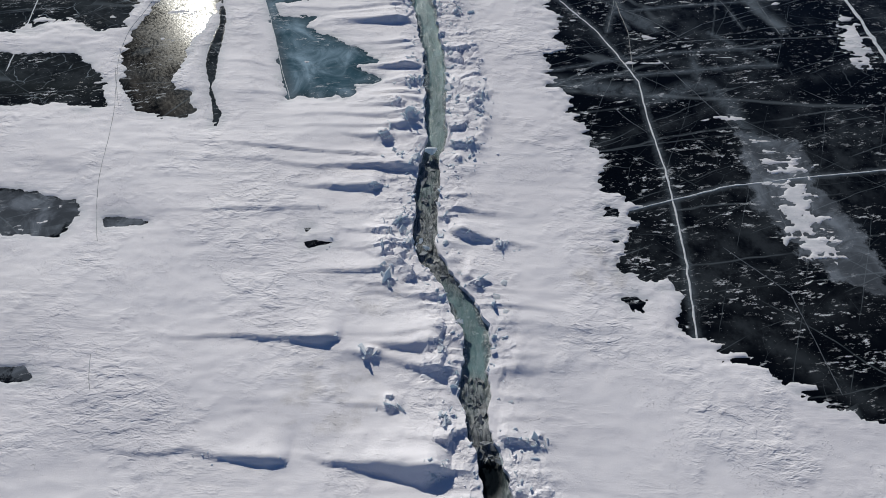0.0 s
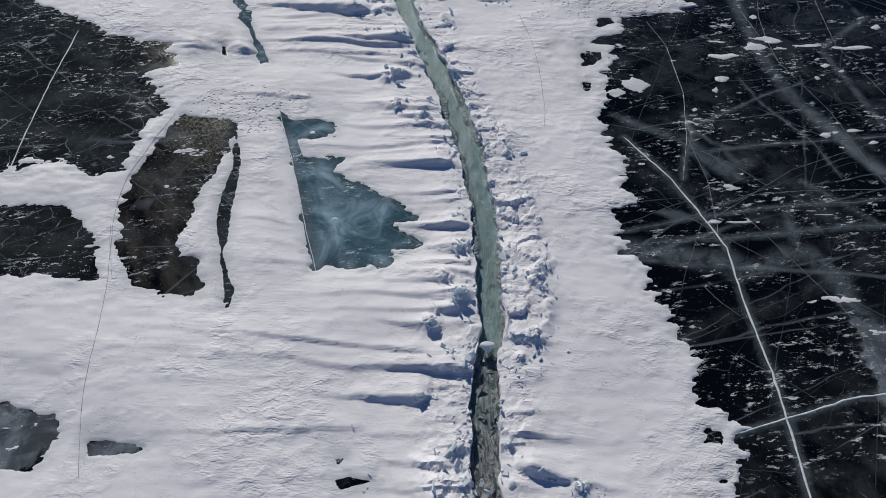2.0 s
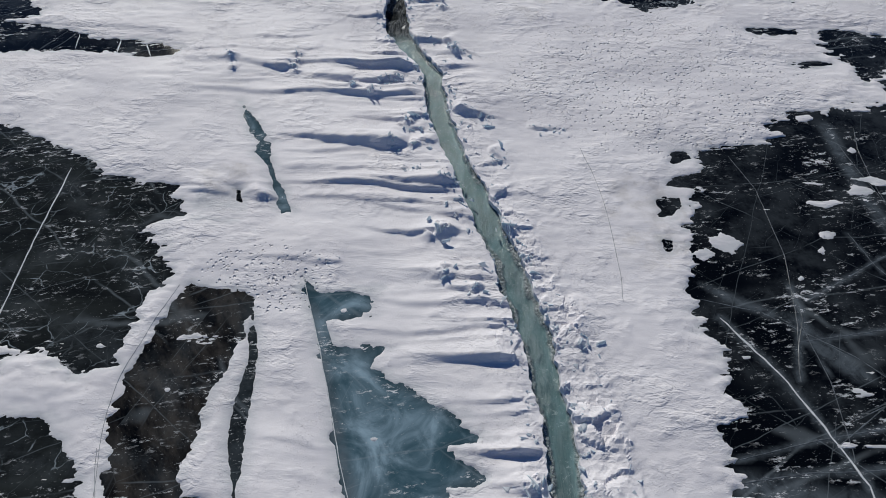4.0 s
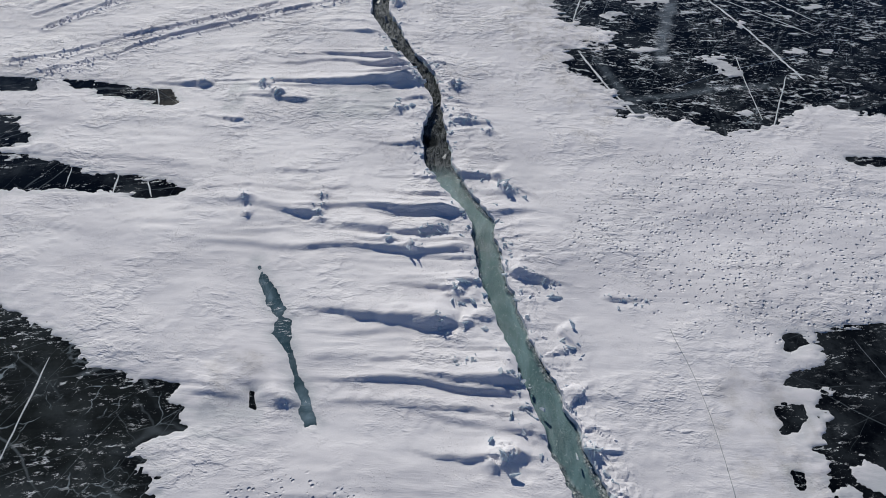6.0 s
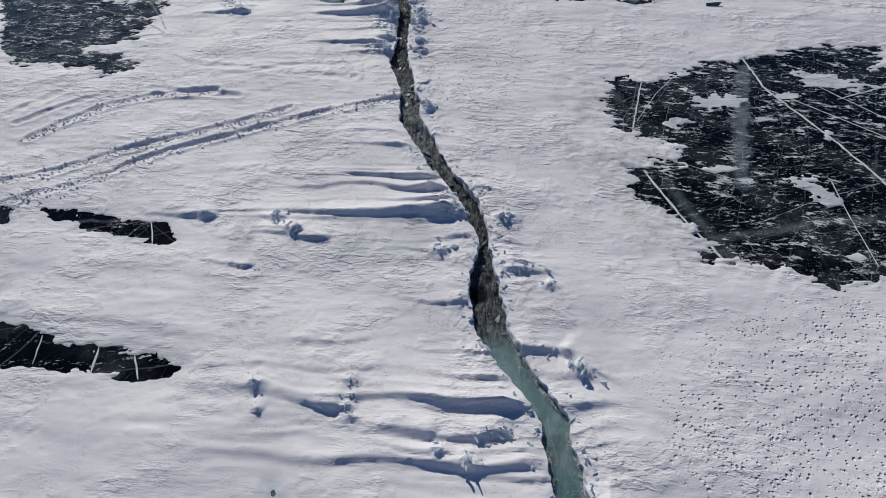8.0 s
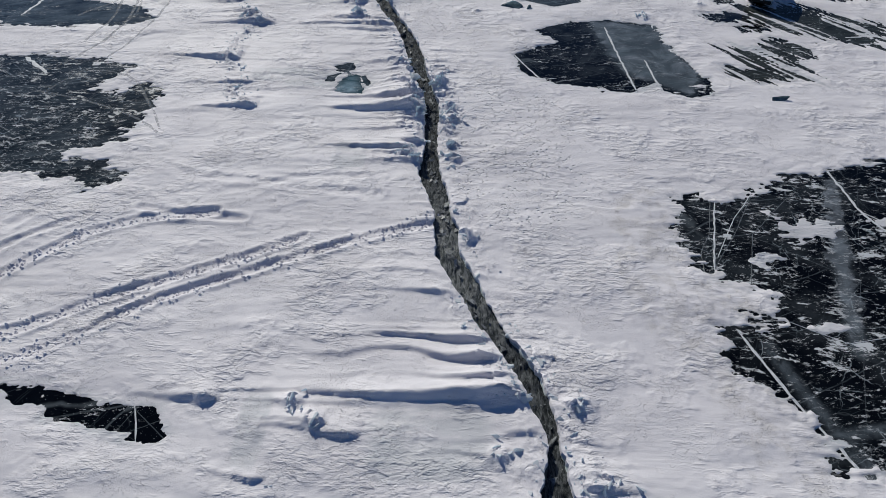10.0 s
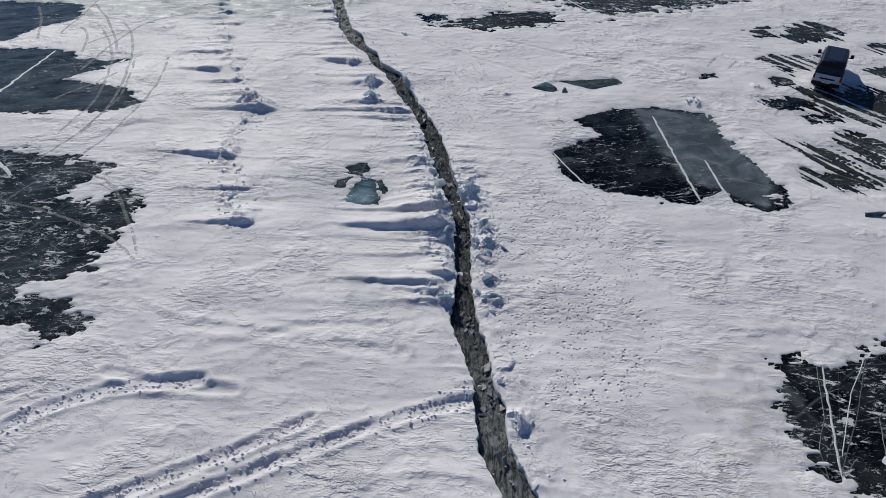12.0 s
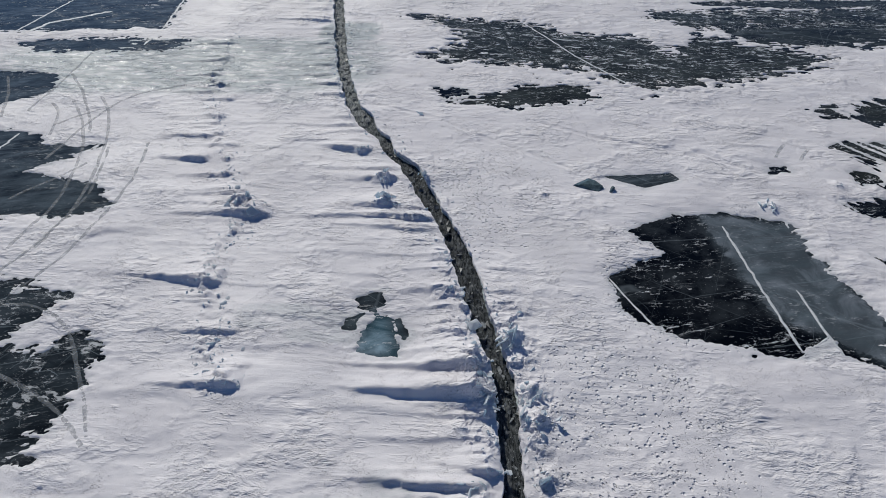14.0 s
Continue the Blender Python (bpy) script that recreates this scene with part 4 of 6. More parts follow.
# ---- fields over the plan ----
def lattice(ix, iy, seed):
    n = (ix * 374761393 + iy * 668265263 + seed * 1442695041) & 0xFFFFFFFF
    n = ((n ^ (n >> 13)) * 1274126177) & 0xFFFFFFFF
    return ((n ^ (n >> 16)) & 0xFFFF) / 65535.0


def waves(x, y, seed=0):
    """Smooth value noise from -1 to 1."""
    fx, fy = np.floor(x), np.floor(y)
    ix, iy = fx.astype(np.int64), fy.astype(np.int64)
    u, v = x - fx, y - fy
    u, v = u * u * u * (u * (u * 6 - 15) + 10), v * v * v * (v * (v * 6 - 15) + 10)
    a, b = lattice(ix, iy, seed), lattice(ix + 1, iy, seed)
    c, d = lattice(ix, iy + 1, seed), lattice(ix + 1, iy + 1, seed)
    return 2 * (a + (b - a) * u + (c - a) * v + (a - b - c + d) * u * v) - 1


def fbm(x, y, octaves=4, seed=0, gain=0.5):
    total, amp, norm = 0.0, 1.0, 0.0
    for k in range(octaves):
        cs, sn = math.cos(0.6 * k + seed), math.sin(0.6 * k + seed)
        f = 2.03 ** k
        total = total + amp * waves((x * cs - y * sn) * f + 17.3 * k, (x * sn + y * cs) * f - 9.1 * k, seed + k)
        norm += amp
        amp *= gain
    return total / norm


def streaks(x, y, octaves=4, seed=0, gain=0.5):
    """Noise drawn out along x, as the wind draws it; y scale first."""
    total, amp, norm = 0.0, 1.0, 0.0
    for k in range(octaves):
        f = 2.03 ** k
        total = total + amp * waves(x * f + 31.7 * k, y * f + 5.3 * k, seed + 11 * k)
        norm += amp
        amp *= gain
    return total / norm


def saw(y, period, seed, along):
    """Uneven ridges across y: a steep face on the near side, a long back on the far side."""
    ph = y / period + 0.45 * waves(y * 0.35 / period, along * 0.4, seed) + 0.3 * waves(y * 0.11 / period, along * 0.3, seed + 1)
    cell = np.floor(ph)
    p = ph - cell
    a = np.clip(1.5 * lattice(cell.astype(np.int64), np.floor(along * 0.7).astype(np.int64) * 0, seed + 2) - 0.3 + 0.5 * waves(cell * 3.7, along, seed + 3), 0, 1.2)
    b = np.clip(1.5 * lattice(cell.astype(np.int64) + 1, cell.astype(np.int64) * 0, seed + 2) - 0.3 + 0.5 * waves((cell + 1) * 3.7, along, seed + 3), 0, 1.2)
    up = np.clip((p - 0.80) / 0.20, 0, 1)
    return a * (1 - p) ** 1.6 * (1 - up) + b * up * up * (3 - 2 * up)


def facets(x, y, size, seed):
    """Broken blocks: every cell is a plate of its own height and tilt. Gives the height and the gap to the next plate."""
    gx, gy = x / size, y / size
    ix, iy = np.floor(gx).astype(np.int64), np.floor(gy).astype(np.int64)
    best, second, z = np.full(x.shape, 9.0), np.full(x.shape, 9.0), np.zeros(x.shape)
    for dx in (-1, 0, 1):
        for dy in (-1, 0, 1):
            cx, cy = ix + dx, iy + dy
            ox, oy = gx - cx - lattice(cx, cy, seed), gy - cy - lattice(cx, cy, seed + 1)
            d = ox * ox + oy * oy
            plate = lattice(cx, cy, seed + 2) + 1.6 * (lattice(cx, cy, seed + 3) - 0.5) * ox + 2.0 * (lattice(cx, cy, seed + 4) - 0.5) * oy
            closer = d < best
            second = np.where(closer, best, np.minimum(second, d))
            z = np.where(closer, plate, z)
            best = np.minimum(best, d)
    return z, np.sqrt(second) - np.sqrt(best)


def inside_distance(px, py, poly):
    """Distance to an outline, positive outside."""
    best = np.full(px.shape, 1e9)
    odd = np.zeros(px.shape, bool)
    for (ax, ay), (bx, by) in zip(poly, poly[1:] + poly[:1]):
        dx, dy = bx - ax, by - ay
        s = np.clip(((px - ax) * dx + (py - ay) * dy) / (dx * dx + dy * dy + 1e-9), 0, 1)
        best = np.minimum(best, (px - ax - s * dx) ** 2 + (py - ay - s * dy) ** 2)
        cross = (ay > py) != (by > py)
        odd ^= cross & (px < (bx - ax) * (py - ay) / (by - ay + 1e-12) + ax)
    return np.where(odd, -1, 1) * np.sqrt(best)


def line_distance(px, py, line):
    best = np.full(px.shape, 1e9)
    for (ax, ay), (bx, by) in zip(line, line[1:]):
        dx, dy = bx - ax, by - ay
        s = np.clip(((px - ax) * dx + (py - ay) * dy) / (dx * dx + dy * dy + 1e-9), 0, 1)
        best = np.minimum(best, (px - ax - s * dx) ** 2 + (py - ay - s * dy) ** 2)
    return np.sqrt(best)


def near(px, py, pts, margin):
    xs, ys = [p[0] for p in pts], [p[1] for p in pts]
    return (px > min(xs) - margin) & (px < max(xs) + margin) & (py > min(ys) - margin) & (py < max(ys) + margin)


CRACK = np.array(CRACK_A + CRACK_B + CRACK_C)


def smooth(a, n):
    k = np.ones(n) / n
    return np.convolve(np.pad(a, n // 2, mode="edge"), k, mode="valid")[: len(a)]


CRACK_Y = np.linspace(-2.0, 150.0, 1521)
CRACK_X = smooth(np.interp(CRACK_Y, CRACK[:, 0], CRACK[:, 1]), 9)
CRACK_W = smooth(np.interp(CRACK_Y, CRACK[:, 0], CRACK[:, 2]), 9)


def crack_x(y):
    return np.interp(y, CRACK_Y, CRACK_X)


def crack_edge(y, side):
    """Half the crack's width, with its broken edge."""
    rag = 0.16 * fbm(y * 0.9, y * 0 + side * 7.7, 4, 40 + side, 0.6) + 0.05 * waves(y * 5.1, y * 0 + side, 44)
    return np.maximum(0.5 * np.interp(y, CRACK_Y, CRACK_W) + rag, 0.12)


# bare ice, and the van's shade drawn as such: outline, ragged edge, tint
BARE = [
    (DARK_EAST, 0.75, ""), (DARK_EAST_B, 0.8, ""), (DARK_MID, 1.0, ""), (DARK_FAR, 0.5, ""),
    (DARK_NW, 0.5, ""), (DARK_W, 0.3, ""), (BROWN, 0.3, "brown"), (STRIP, 0.12, ""), (SLIT_B, 0.05, ""), (SLIT_C, 0.04, ""), (TOOTH, 0.05, ""), (TEAL, 0.35, "teal"), (TEAL_EDGE, 0.03, ""),
    (GREY_W, 0.3, "grey"), (GREY_SMALL, 0.2, "grey"), (GREY_LOW, 0.2, "grey"), (HOLE, 0.35, ""), (SLIT, 0.12, "teal"),
    (TONGUE_A, 0.35, ""), (TONGUE_B, 0.3, ""), (TONGUE_C, 0.4, ""), (TONGUE_D, 0.3, ""), (TONGUE_E, 0.4, ""),
    (DARK_V, 0.9, ""), (DARK_U, 0.7, "teal"), (DARK_T, 0.7, ""), (DARK_S, 0.8, "teal"), (GREEN, 0.3, "teal"), (GREEN_TOP, 0.3, ""), (GREEN_WEST, 0.25, ""), (GREEN_EAST, 0.2, ""),
    (FAR_BAND, 2.6, ""), (FAR_ISLE, 1.4, "brown"), (SLAB_HOLE, 0.1, ""), (SPOT_A, 0.2, ""), (SPOT_B, 0.15, ""),
    (VAN_ICE, 1.3, "slant"), (VAN_ICE_SHADE, 1.0, "slant"), (VAN_N, 0.9, "slant"), (FAR_E, 0.8, ""), (FAR_F, 1.0, ""), (FAR_G, 0.5, ""),
    (FAR_H, 1.5, "slant"), (FAR_I, 0.8, ""), (FAR_J, 2.8, ""),
    (RAG_A, 1.2, ""), (RAG_B, 1.5, ""), (RAG_C, 1.5, ""), (RAG_D, 1.8, ""), (RAG_E, 0.9, "slant"), (RAG_F, 0.7, "slant"), (RAG_G, 0.35, "slant"),
    (RAG_H, 0.4, "slant"), (RAG_I, 0.4, "slant"), (RAG_J, 0.7, "slant"), (RAG_K, 0.9, "slant"), (RAG_L, 0.9, "slant"), (RAG_M, 0.25, ""), (RAG_N, 0.4, ""),
    (RAG_O, 0.3, ""), (RAG_P, 0.6, ""), (RAG_Q, 0.25, ""), (RAG_R, 0.5, ""), (RAG_S, 1.2, ""), (RAG_T, 0.3, ""), (RAG_U, 0.8, ""), (RAG_V, 1.0, ""), (RAG_W, 0.4, ""), (RAG_X, 0.4, ""), (RAG_Y, 0.8, ""), (RAG_Z, 0.9, ""),
]
# snow left lying on the ice
ISLES = [(ISLE_B, 0.8), (ISLE_C, 1.0), (ISLE_D, 0.7), (ISLE_F, 0.9), (ISLE_G, 0.9), (ISLE_H, 0.8), (ISLE_I, 0.8), (ISLE_J, 0.3)]
# DARK_S to DARK_V in the first two lists: sky reflection painted as colour
TINTS = {"slate_sky": [DARK_U, DARK_T, DARK_S, RAG_S, GREEN_TOP, GREEN_WEST, GREEN_EAST, VEIL_D, SLAB_HOLE], "haze": [DARK_V, STRIP], "murk": [DARK_NW, DARK_W], "olive": [FAR_BAND, FAR_J, FAR_ISLE, VAN_ICE, VAN_ICE_SHADE, VAN_N, FAR_E, FAR_F, FAR_G, FAR_H, FAR_I, RAG_A, RAG_B, RAG_C, RAG_D, RAG_E, RAG_J, RAG_K, RAG_L], "netted": [DARK_NW, DARK_W, DARK_V, DARK_MID], "frost": [DARK_MID, DARK_V, FAR_BAND, FAR_J], "dull": [STRIP, TOOTH, SLIT, TEAL, GREEN, GREY_W, GREY_SMALL], "teal": [TEAL, TEAL_EDGE, SLIT, GREEN], "grey": [GREY_W, GREY_SMALL, GREY_LOW, VEIL_A, VEIL_D, VEIL_E], "brown": [BROWN]}
DRIFTS = [(a, b, c, d, h * (1.0 if d < 30 else 1.15 if abs(c - float(crack_x(d))) < 4 else 1.2)) for a, b, c, d, h in DRIFTS_A + DRIFTS_B + DRIFTS_C + DRIFTS_D + DRIFTS_E]
def small_drifts():
    """Lesser wind tails that trail west from the old ridge and from the crack."""
    rng = random.Random(33)
    out = []
    for _ in range(34):
        y = rng.uniform(83, 126)
        x = float(np.interp(y, [p[1] for p in RIDGE_WEST[::-1]], [p[0] for p in RIDGE_WEST[::-1]])) + rng.gauss(0.2, 0.5)
        long = rng.uniform(1.2, 4.5)
        out.append((x - long, y + 0.06 * long + rng.gauss(0, 0.1), x, y, rng.uniform(0.07, 0.20)))
    for _ in range(46):
        y = rng.uniform(8, 128)
        x = float(crack_x(y)) - 0.9 + rng.gauss(0, 0.3)
        long = rng.uniform(1.2, 3.6)
        if not 62 < y < 76:
            out.append((x - long, y + 0.08 * long + rng.gauss(0, 0.15), x, y, rng.uniform(0.08, 0.22)))
    return out


SMALL_DRIFTS = small_drifts()
TAILS = [(px - 2.6 * size, py + 0.25, px, py, 0.24 * size) for px, py, size in HUMMOCKS if px < float(crack_x(py))]
MOUNDS = [(a, b, c, d, h * 0.65) for a, b, c, d, h in MOUNDS_A + MOUNDS_B]
RUTS = [(TYRE_K, 0.2, 0.05), (TYRE_R, 0.2, 0.06), (TYRE_S, 0.3, 0.10), (TRK_G, 0.3, 0.06), (TRK_H, 0.25, 0.05), (TRK_I, 0.25, 0.10), (TRK_J, 0.3, 0.08), (TRK_K, 0.22, 0.07), (TRK_A, 0.24, 0.15), (TRK_B, 0.24, 0.15), (TRK_C, 0.26, 0.14), (TRK_D, 0.22, 0.10)]
RIDGES = [(RIDGE_EAST, 0.45, 0.10), (RIDGE_WEST, 0.55, 0.18), (RIDGE_MID, 0.4, 0.22), (RIDGE_MID_B, 0.4, 0.2)]


def rubble(y, side):
    """How rough the heaped edge of the crack is, along it."""
    r = 0.45 + 0.9 * fbm(y * 0.16 + 3.0, y * 0 + 5 * side, 3, 60 + side)
    r = np.clip(r, 0.3, 1.0)
    r = np.maximum(r, 0.95 * np.exp(-((y - 84) / 6.0) ** 4))
    calm = np.interp(y, [0, 58, 64, 76, 80, 90, 94, 160], [1, 1, 0.55, 0.45, 1, 1, 0.45, 0.4])
    return r * calm


def bare_field(x, y):
    """Positive under snow, negative where the ice lies bare, in metres from the edge."""
    c = np.full(x.shape, 5.0)
    rag = 0.75 * streaks(x * 0.5, y * 1.7, 5, 3, 0.72) + 0.55 * fbm(x * 0.8, y * 0.9, 5, 9, 0.7)
    frill = streaks(x * 1.7, y * 3.4, 3, 131, 0.6)
    rag = rag + 0.45 * frill
    ax, ay = 0.55 * x - 0.83 * y, 0.83 * x + 0.55 * y
    slant = 1.5 * streaks(ax * 0.22, ay * 1.9, 4, 121, 0.65)
    for poly, amount, way in BARE:
        i = near(x, y, poly, 3.0)
        if i.any():
            d = inside_distance(x[i], y[i], poly)
            c[i] = np.minimum(c[i], d + amount * 1.3 * (slant if way == "slant" else rag)[i])
    i = (x > 6) & (y > 84) & (y < 107)
    if i.any():
        stripe = streaks(ax[i] * 0.10, ay[i] * 2.3, 3, 151, 0.6) + 0.25 * streaks(ax[i] * 0.5, ay[i] * 5.0, 2, 152)
        c[i] = np.maximum(c[i], np.minimum((stripe - 0.24) * 0.4, 0.05))
    for poly, amount in ISLES:
        i = near(x, y, poly, 1.0)
        if i.any():
            c[i] = np.maximum(c[i], np.minimum(-inside_distance(x[i], y[i], poly) * 0.6 - amount * (0.8 * rag[i] + 0.5 * frill[i]), 0.09))
    for px, py, rx, ry in FLAKES_E + FLAKES_M:
        i = near(x, y, [(px, py)], 1.6 * max(rx, ry))
        if i.any():
            px, py = px + 0.25 * rx * waves(y[i] * 1.9, x[i] * 0.9, 132), py + 0.5 * ry * waves(x[i] * 1.6, y[i] * 1.1, 133)
            away = np.abs((x[i] - px - 0.3 * (y[i] - py)) / rx) ** 1.3 + np.abs((y[i] - py) / ry) ** 1.3
            c[i] = np.maximum(c[i], np.minimum((1 - away) * min(rx, ry) - 0.50 * ry * (rag[i] + 1.4 * frill[i]), 0.05))
    # loose flakes of snow left on the ice
    flake = 0.6 * streaks(x * 0.6, y * 2.0, 5, 21, 0.7) + 0.4 * fbm(x * 0.3, y * 0.3, 2, 25)
    lone = (flake - 0.45) * 0.9
    return np.maximum(c, np.minimum(lone, 0.06))


def snow_height(x, y, o, side):
    c = bare_field(x, y)
    west = side < 0
    base = 0.085 + 0.05 * fbm(x * 0.10, y * 0.22, 3, 1)
    wx, wy = x + 0.8 * waves(x * 0.3, y * 0.3, 91), y + 0.35 * waves(x * 0.35, y * 0.5, 92)
    hard = np.clip(0.5 + 1.4 * fbm(x * 0.11, y * 0.16, 3, 93), 0.1, 1.15)
    crest = 1 - np.abs(streaks(wx * 0.28, wy * 0.95, 3, 5, 0.55)) * 2.0
    base += 0.040 * hard * np.clip(crest, -0.6, 1) + 0.018 * streaks(wx * 0.8, wy * 2.6, 3, 6, 0.6)
    base += 0.012 * fbm(x * 2.2, y * 2.6, 2, 8)
    # wind tails that comb away from the crack: steep towards -y, long towards +y
    lively = np.clip(0.5 + 1.1 * fbm(y * 0.16, o * 0.05 + 9 * side, 3, 118), 0.05, 1.15) * np.interp(y, [0, 60, 66, 76, 80, 160], [1, 1, 0.45, 0.45, 1, 0.7])
    for px, py, rx, ry in CALM:
        lively = lively * (1 - 0.9 * np.clip(1.5 - ((x - px) / rx) ** 2 - ((y - py) / ry) ** 2, 0, 1))
    reach = np.exp(-((o / (5.5 if west else 1.8)) ** 1.3)) * np.clip(o / 1.0, 0.15, 1)
    base += (0.40 if west else 0.16) * (1 + 0.5 * np.exp(-(o / 1.8) ** 2)) * reach * lively * saw(wy + 0.05 * x, 1.25, 95, o * 0.10)
    base += (0.10 if west else 0.07) * (1 + 0.8 * np.exp(-(o / 1.5) ** 2)) * reach * lively * saw(wy - 0.03 * x, 0.55, 105, o * 0.25)
    base += (0.12 if west else 0.06) * lively * saw(wy + 0.02 * x, 3.1, 115, x * 0.06) * np.clip(0.6 + fbm(x * 0.07, y * 0.07, 2, 116), 0, 1)
    base += 0.10 * fbm(x * 0.22, y * 0.30, 2, 117)
    # long drifts and the heaps that they start from
    tall, heap, crisp = np.zeros(x.shape), np.zeros(x.shape), np.zeros(x.shape)
    for x0, y0, x1, y1, h in DRIFTS + SMALL_DRIFTS + TAILS + MOUNDS:
        x0, y0 = x0 - 0.5 * (x1 - x0), y0
        i = near(x, y, ((x0, y0), (x1, y1)), 3.5)
        if not i.any():
            continue
        px, py = x[i], y[i]
        dx, dy = x1 - x0, y1 - y0
        long = math.hypot(dx, dy)
        heap[i] = np.maximum(heap[i], (0.3 if dx < 0 or abs(x1 - float(crack_x(y1))) > 3 else 0.7) * h * np.exp(-(((px - x1 - 0.25 * (1 if dx > 0 else -1)) / 0.65) ** 2) - ((py - y1 + 0.1) / 0.5) ** 2))
        s = ((px - x0) * dx + (py - y0) * dy) / long ** 2
        bend = 0.10 * waves(px * 0.6, py * 0 + x0, 70) + 0.05 * waves(px * 2.1, py * 1.5, 71)
        d = ((py - y0) * dx - (px - x0) * dy) / long * (1 if dx > 0 else -1) + bend
        rise = np.clip(s, 0, 1) ** 1.25 * np.clip((1.10 - s) / 0.16, 0, 1) ** 0.7
        tall_h = 1.15 * h * rise
        slip = np.clip(1 + d * 1.15 / np.maximum(tall_h, 0.02), 0, 1)
        away = np.where(d > 0, np.exp(-((np.abs(d) / (0.35 + 1.25 * h)) ** 1.4)), slip)
        tall[i] = np.maximum(tall[i], tall_h * away * (1 + 0.12 * waves(px * 1.7, py * 2.5, 72)))
    # heaped edges of the crack
    r = rubble(y, side)
    band = np.exp(-((o - 0.45) / (0.45 + 0.9 * r)) ** 2)
    i = (band > 0.02) | (heap > 0.02)
    fz, gap = facets(x[i] + 0.3 * waves(x[i] * 1.5, y[i] * 1.5, 96), y[i] * 1.15, 1.05, 13 + side)
    gz, gap2 = facets(x[i], y[i] + 0.15 * waves(x[i] * 2.0, y[i] * 2.0, 97), 0.36, 23 + side)
    chunk = 0.42 * np.clip(fz - 0.4, 0, 1.2) * np.clip(gap * 9, 0.5, 1) + 0.10 * np.clip(gz - 0.3, 0, 1.2) * np.clip(gap2 * 6, 0.3, 1)
    keep = np.clip(0.6 + 1.2 * fbm(x[i] * 0.45, y[i] * 0.6, 3, 98), 0, 1.2)
    tall[i] += np.maximum((r * band)[i] * keep, heap[i] * 0.9) * chunk
    tall += 0.07 * r * np.exp(-((o - 0.4) / 1.5) ** 2) * (1 + fbm(x * 0.8, y * 1.1, 3, 16))
    for px, py, size in HUMMOCKS:
        i = near(x, y, [(px, py)], 2.2 * size)
        if i.any():
            lump, gap = facets(x[i] + 0.1 * waves(x[i] * 3, y[i] * 3, 141), y[i], 0.62 * size, 143)
            round_it = np.exp(-(((x[i] - px) / (0.62 * size)) ** 2) - ((y[i] - py - 0.1) / (0.58 * size)) ** 2)
            tall[i] = np.maximum(tall[i], size * round_it * (0.26 + 0.40 * np.clip(lump - 0.25, 0, 1) * np.clip(gap * 8, 0.4, 1)))
            crisp[i] = np.maximum(crisp[i], 0.9 * round_it)
    for line, wide, h in RIDGES:
        i = near(x, y, line, 3)
        if i.any():
            d = line_distance(x[i], y[i], line) + 0.4 * fbm(x[i] * 0.5, y[i] * 0.5, 2, 30)
            fz, gap = facets(x[i], y[i], 0.6, 33)
            n = np.clip(0.55 + 1.3 * fbm(x[i] * 0.5, y[i] * 0.5, 3, 31, 0.6), 0, 1.3)
            tall[i] += h * n * np.exp(-(d / wide) ** 2) * (0.3 + 1.5 * np.clip(fz - 0.3, 0, 1) * np.clip(gap * 6, 0.3, 1))
    # wheel ruts with banks thrown up beside them
    for line, wide, deep in RUTS:
        i = near(x, y, line, 2)
        if i.any():
            d = line_distance(x[i], y[i], line) + 0.05 * waves(x[i] * 2.0, y[i] * 2.0, 33)
            n = 0.7 + 0.5 * waves(x[i] * 1.1, y[i] * 1.1, 34)
            tall[i] += -deep * np.exp(-(d / wide) ** 4) * n + 0.55 * deep * np.exp(-(((d - 1.75 * wide) / (0.6 * wide)) ** 2)) * n
    thick = np.clip(base + tall, 0.012, None)
    rim = np.where(c > 0, 0.12 * np.clip(c / 0.05, 0, 1) + 0.88 * (1 - np.exp(-((np.clip(c, 0, 9) / 0.9) ** 1.3))), 0)
    low = np.clip(c * 0.4, -0.16, 0)
    z = thick * rim + low
    return np.where(o < 0.02, np.minimum(z, -0.05), z), c, np.clip(np.maximum(np.maximum(r * band, heap * 0.7) * 1.3, crisp), 0, 1)


def grid_mesh(name, xs, ys, zs, material, fields=(), flip=False, broken=None):
    rows, cols = xs.shape
    me = bpy.data.meshes.new(name)
    co = np.stack([xs, ys, zs], -1).reshape(-1, 3).astype(np.float32)
    a = (np.arange(rows - 1)[:, None] * cols + np.arange(cols - 1)[None, :]).ravel()
    quad = np.stack([a, a + 1, a + cols + 1, a + cols], -1)
    if flip:
        quad = quad[:, ::-1]
    me.vertices.add(len(co))
    me.vertices.foreach_set("co", co.ravel())
    me.loops.add(quad.size)
    me.loops.foreach_set("vertex_index", quad.ravel().astype(np.int32))
    me.polygons.add(len(quad))
    me.polygons.foreach_set("loop_start", np.arange(0, quad.size, 4, dtype=np.int32))
    rounded = np.ones(len(quad), bool) if broken is None else broken.ravel()[quad].mean(1) < 0.5
    me.polygons.foreach_set("use_smooth", rounded)
    me.update(calc_edges=True)
    for key, val in fields:
        at = me.attributes.new(key, "FLOAT", "POINT")
        at.data.foreach_set("value", np.ascontiguousarray(val, np.float32).ravel())
    me.materials.append(material)
    return me


def far_steps(start, step, end):
    out = []
    while start < end:
        step *= 1.5
        start += step
        out.append(start)
    return out


def rows_of(step_near, step_far):
    mid = list(np.arange(3.0, 95.0, step_near)) + list(np.arange(95.0, 146.0, step_far))
    return np.array([-v for v in far_steps(-3.0, step_near * 4, 2500)][::-1] + mid + far_steps(146.0, step_far * 4, 2500))


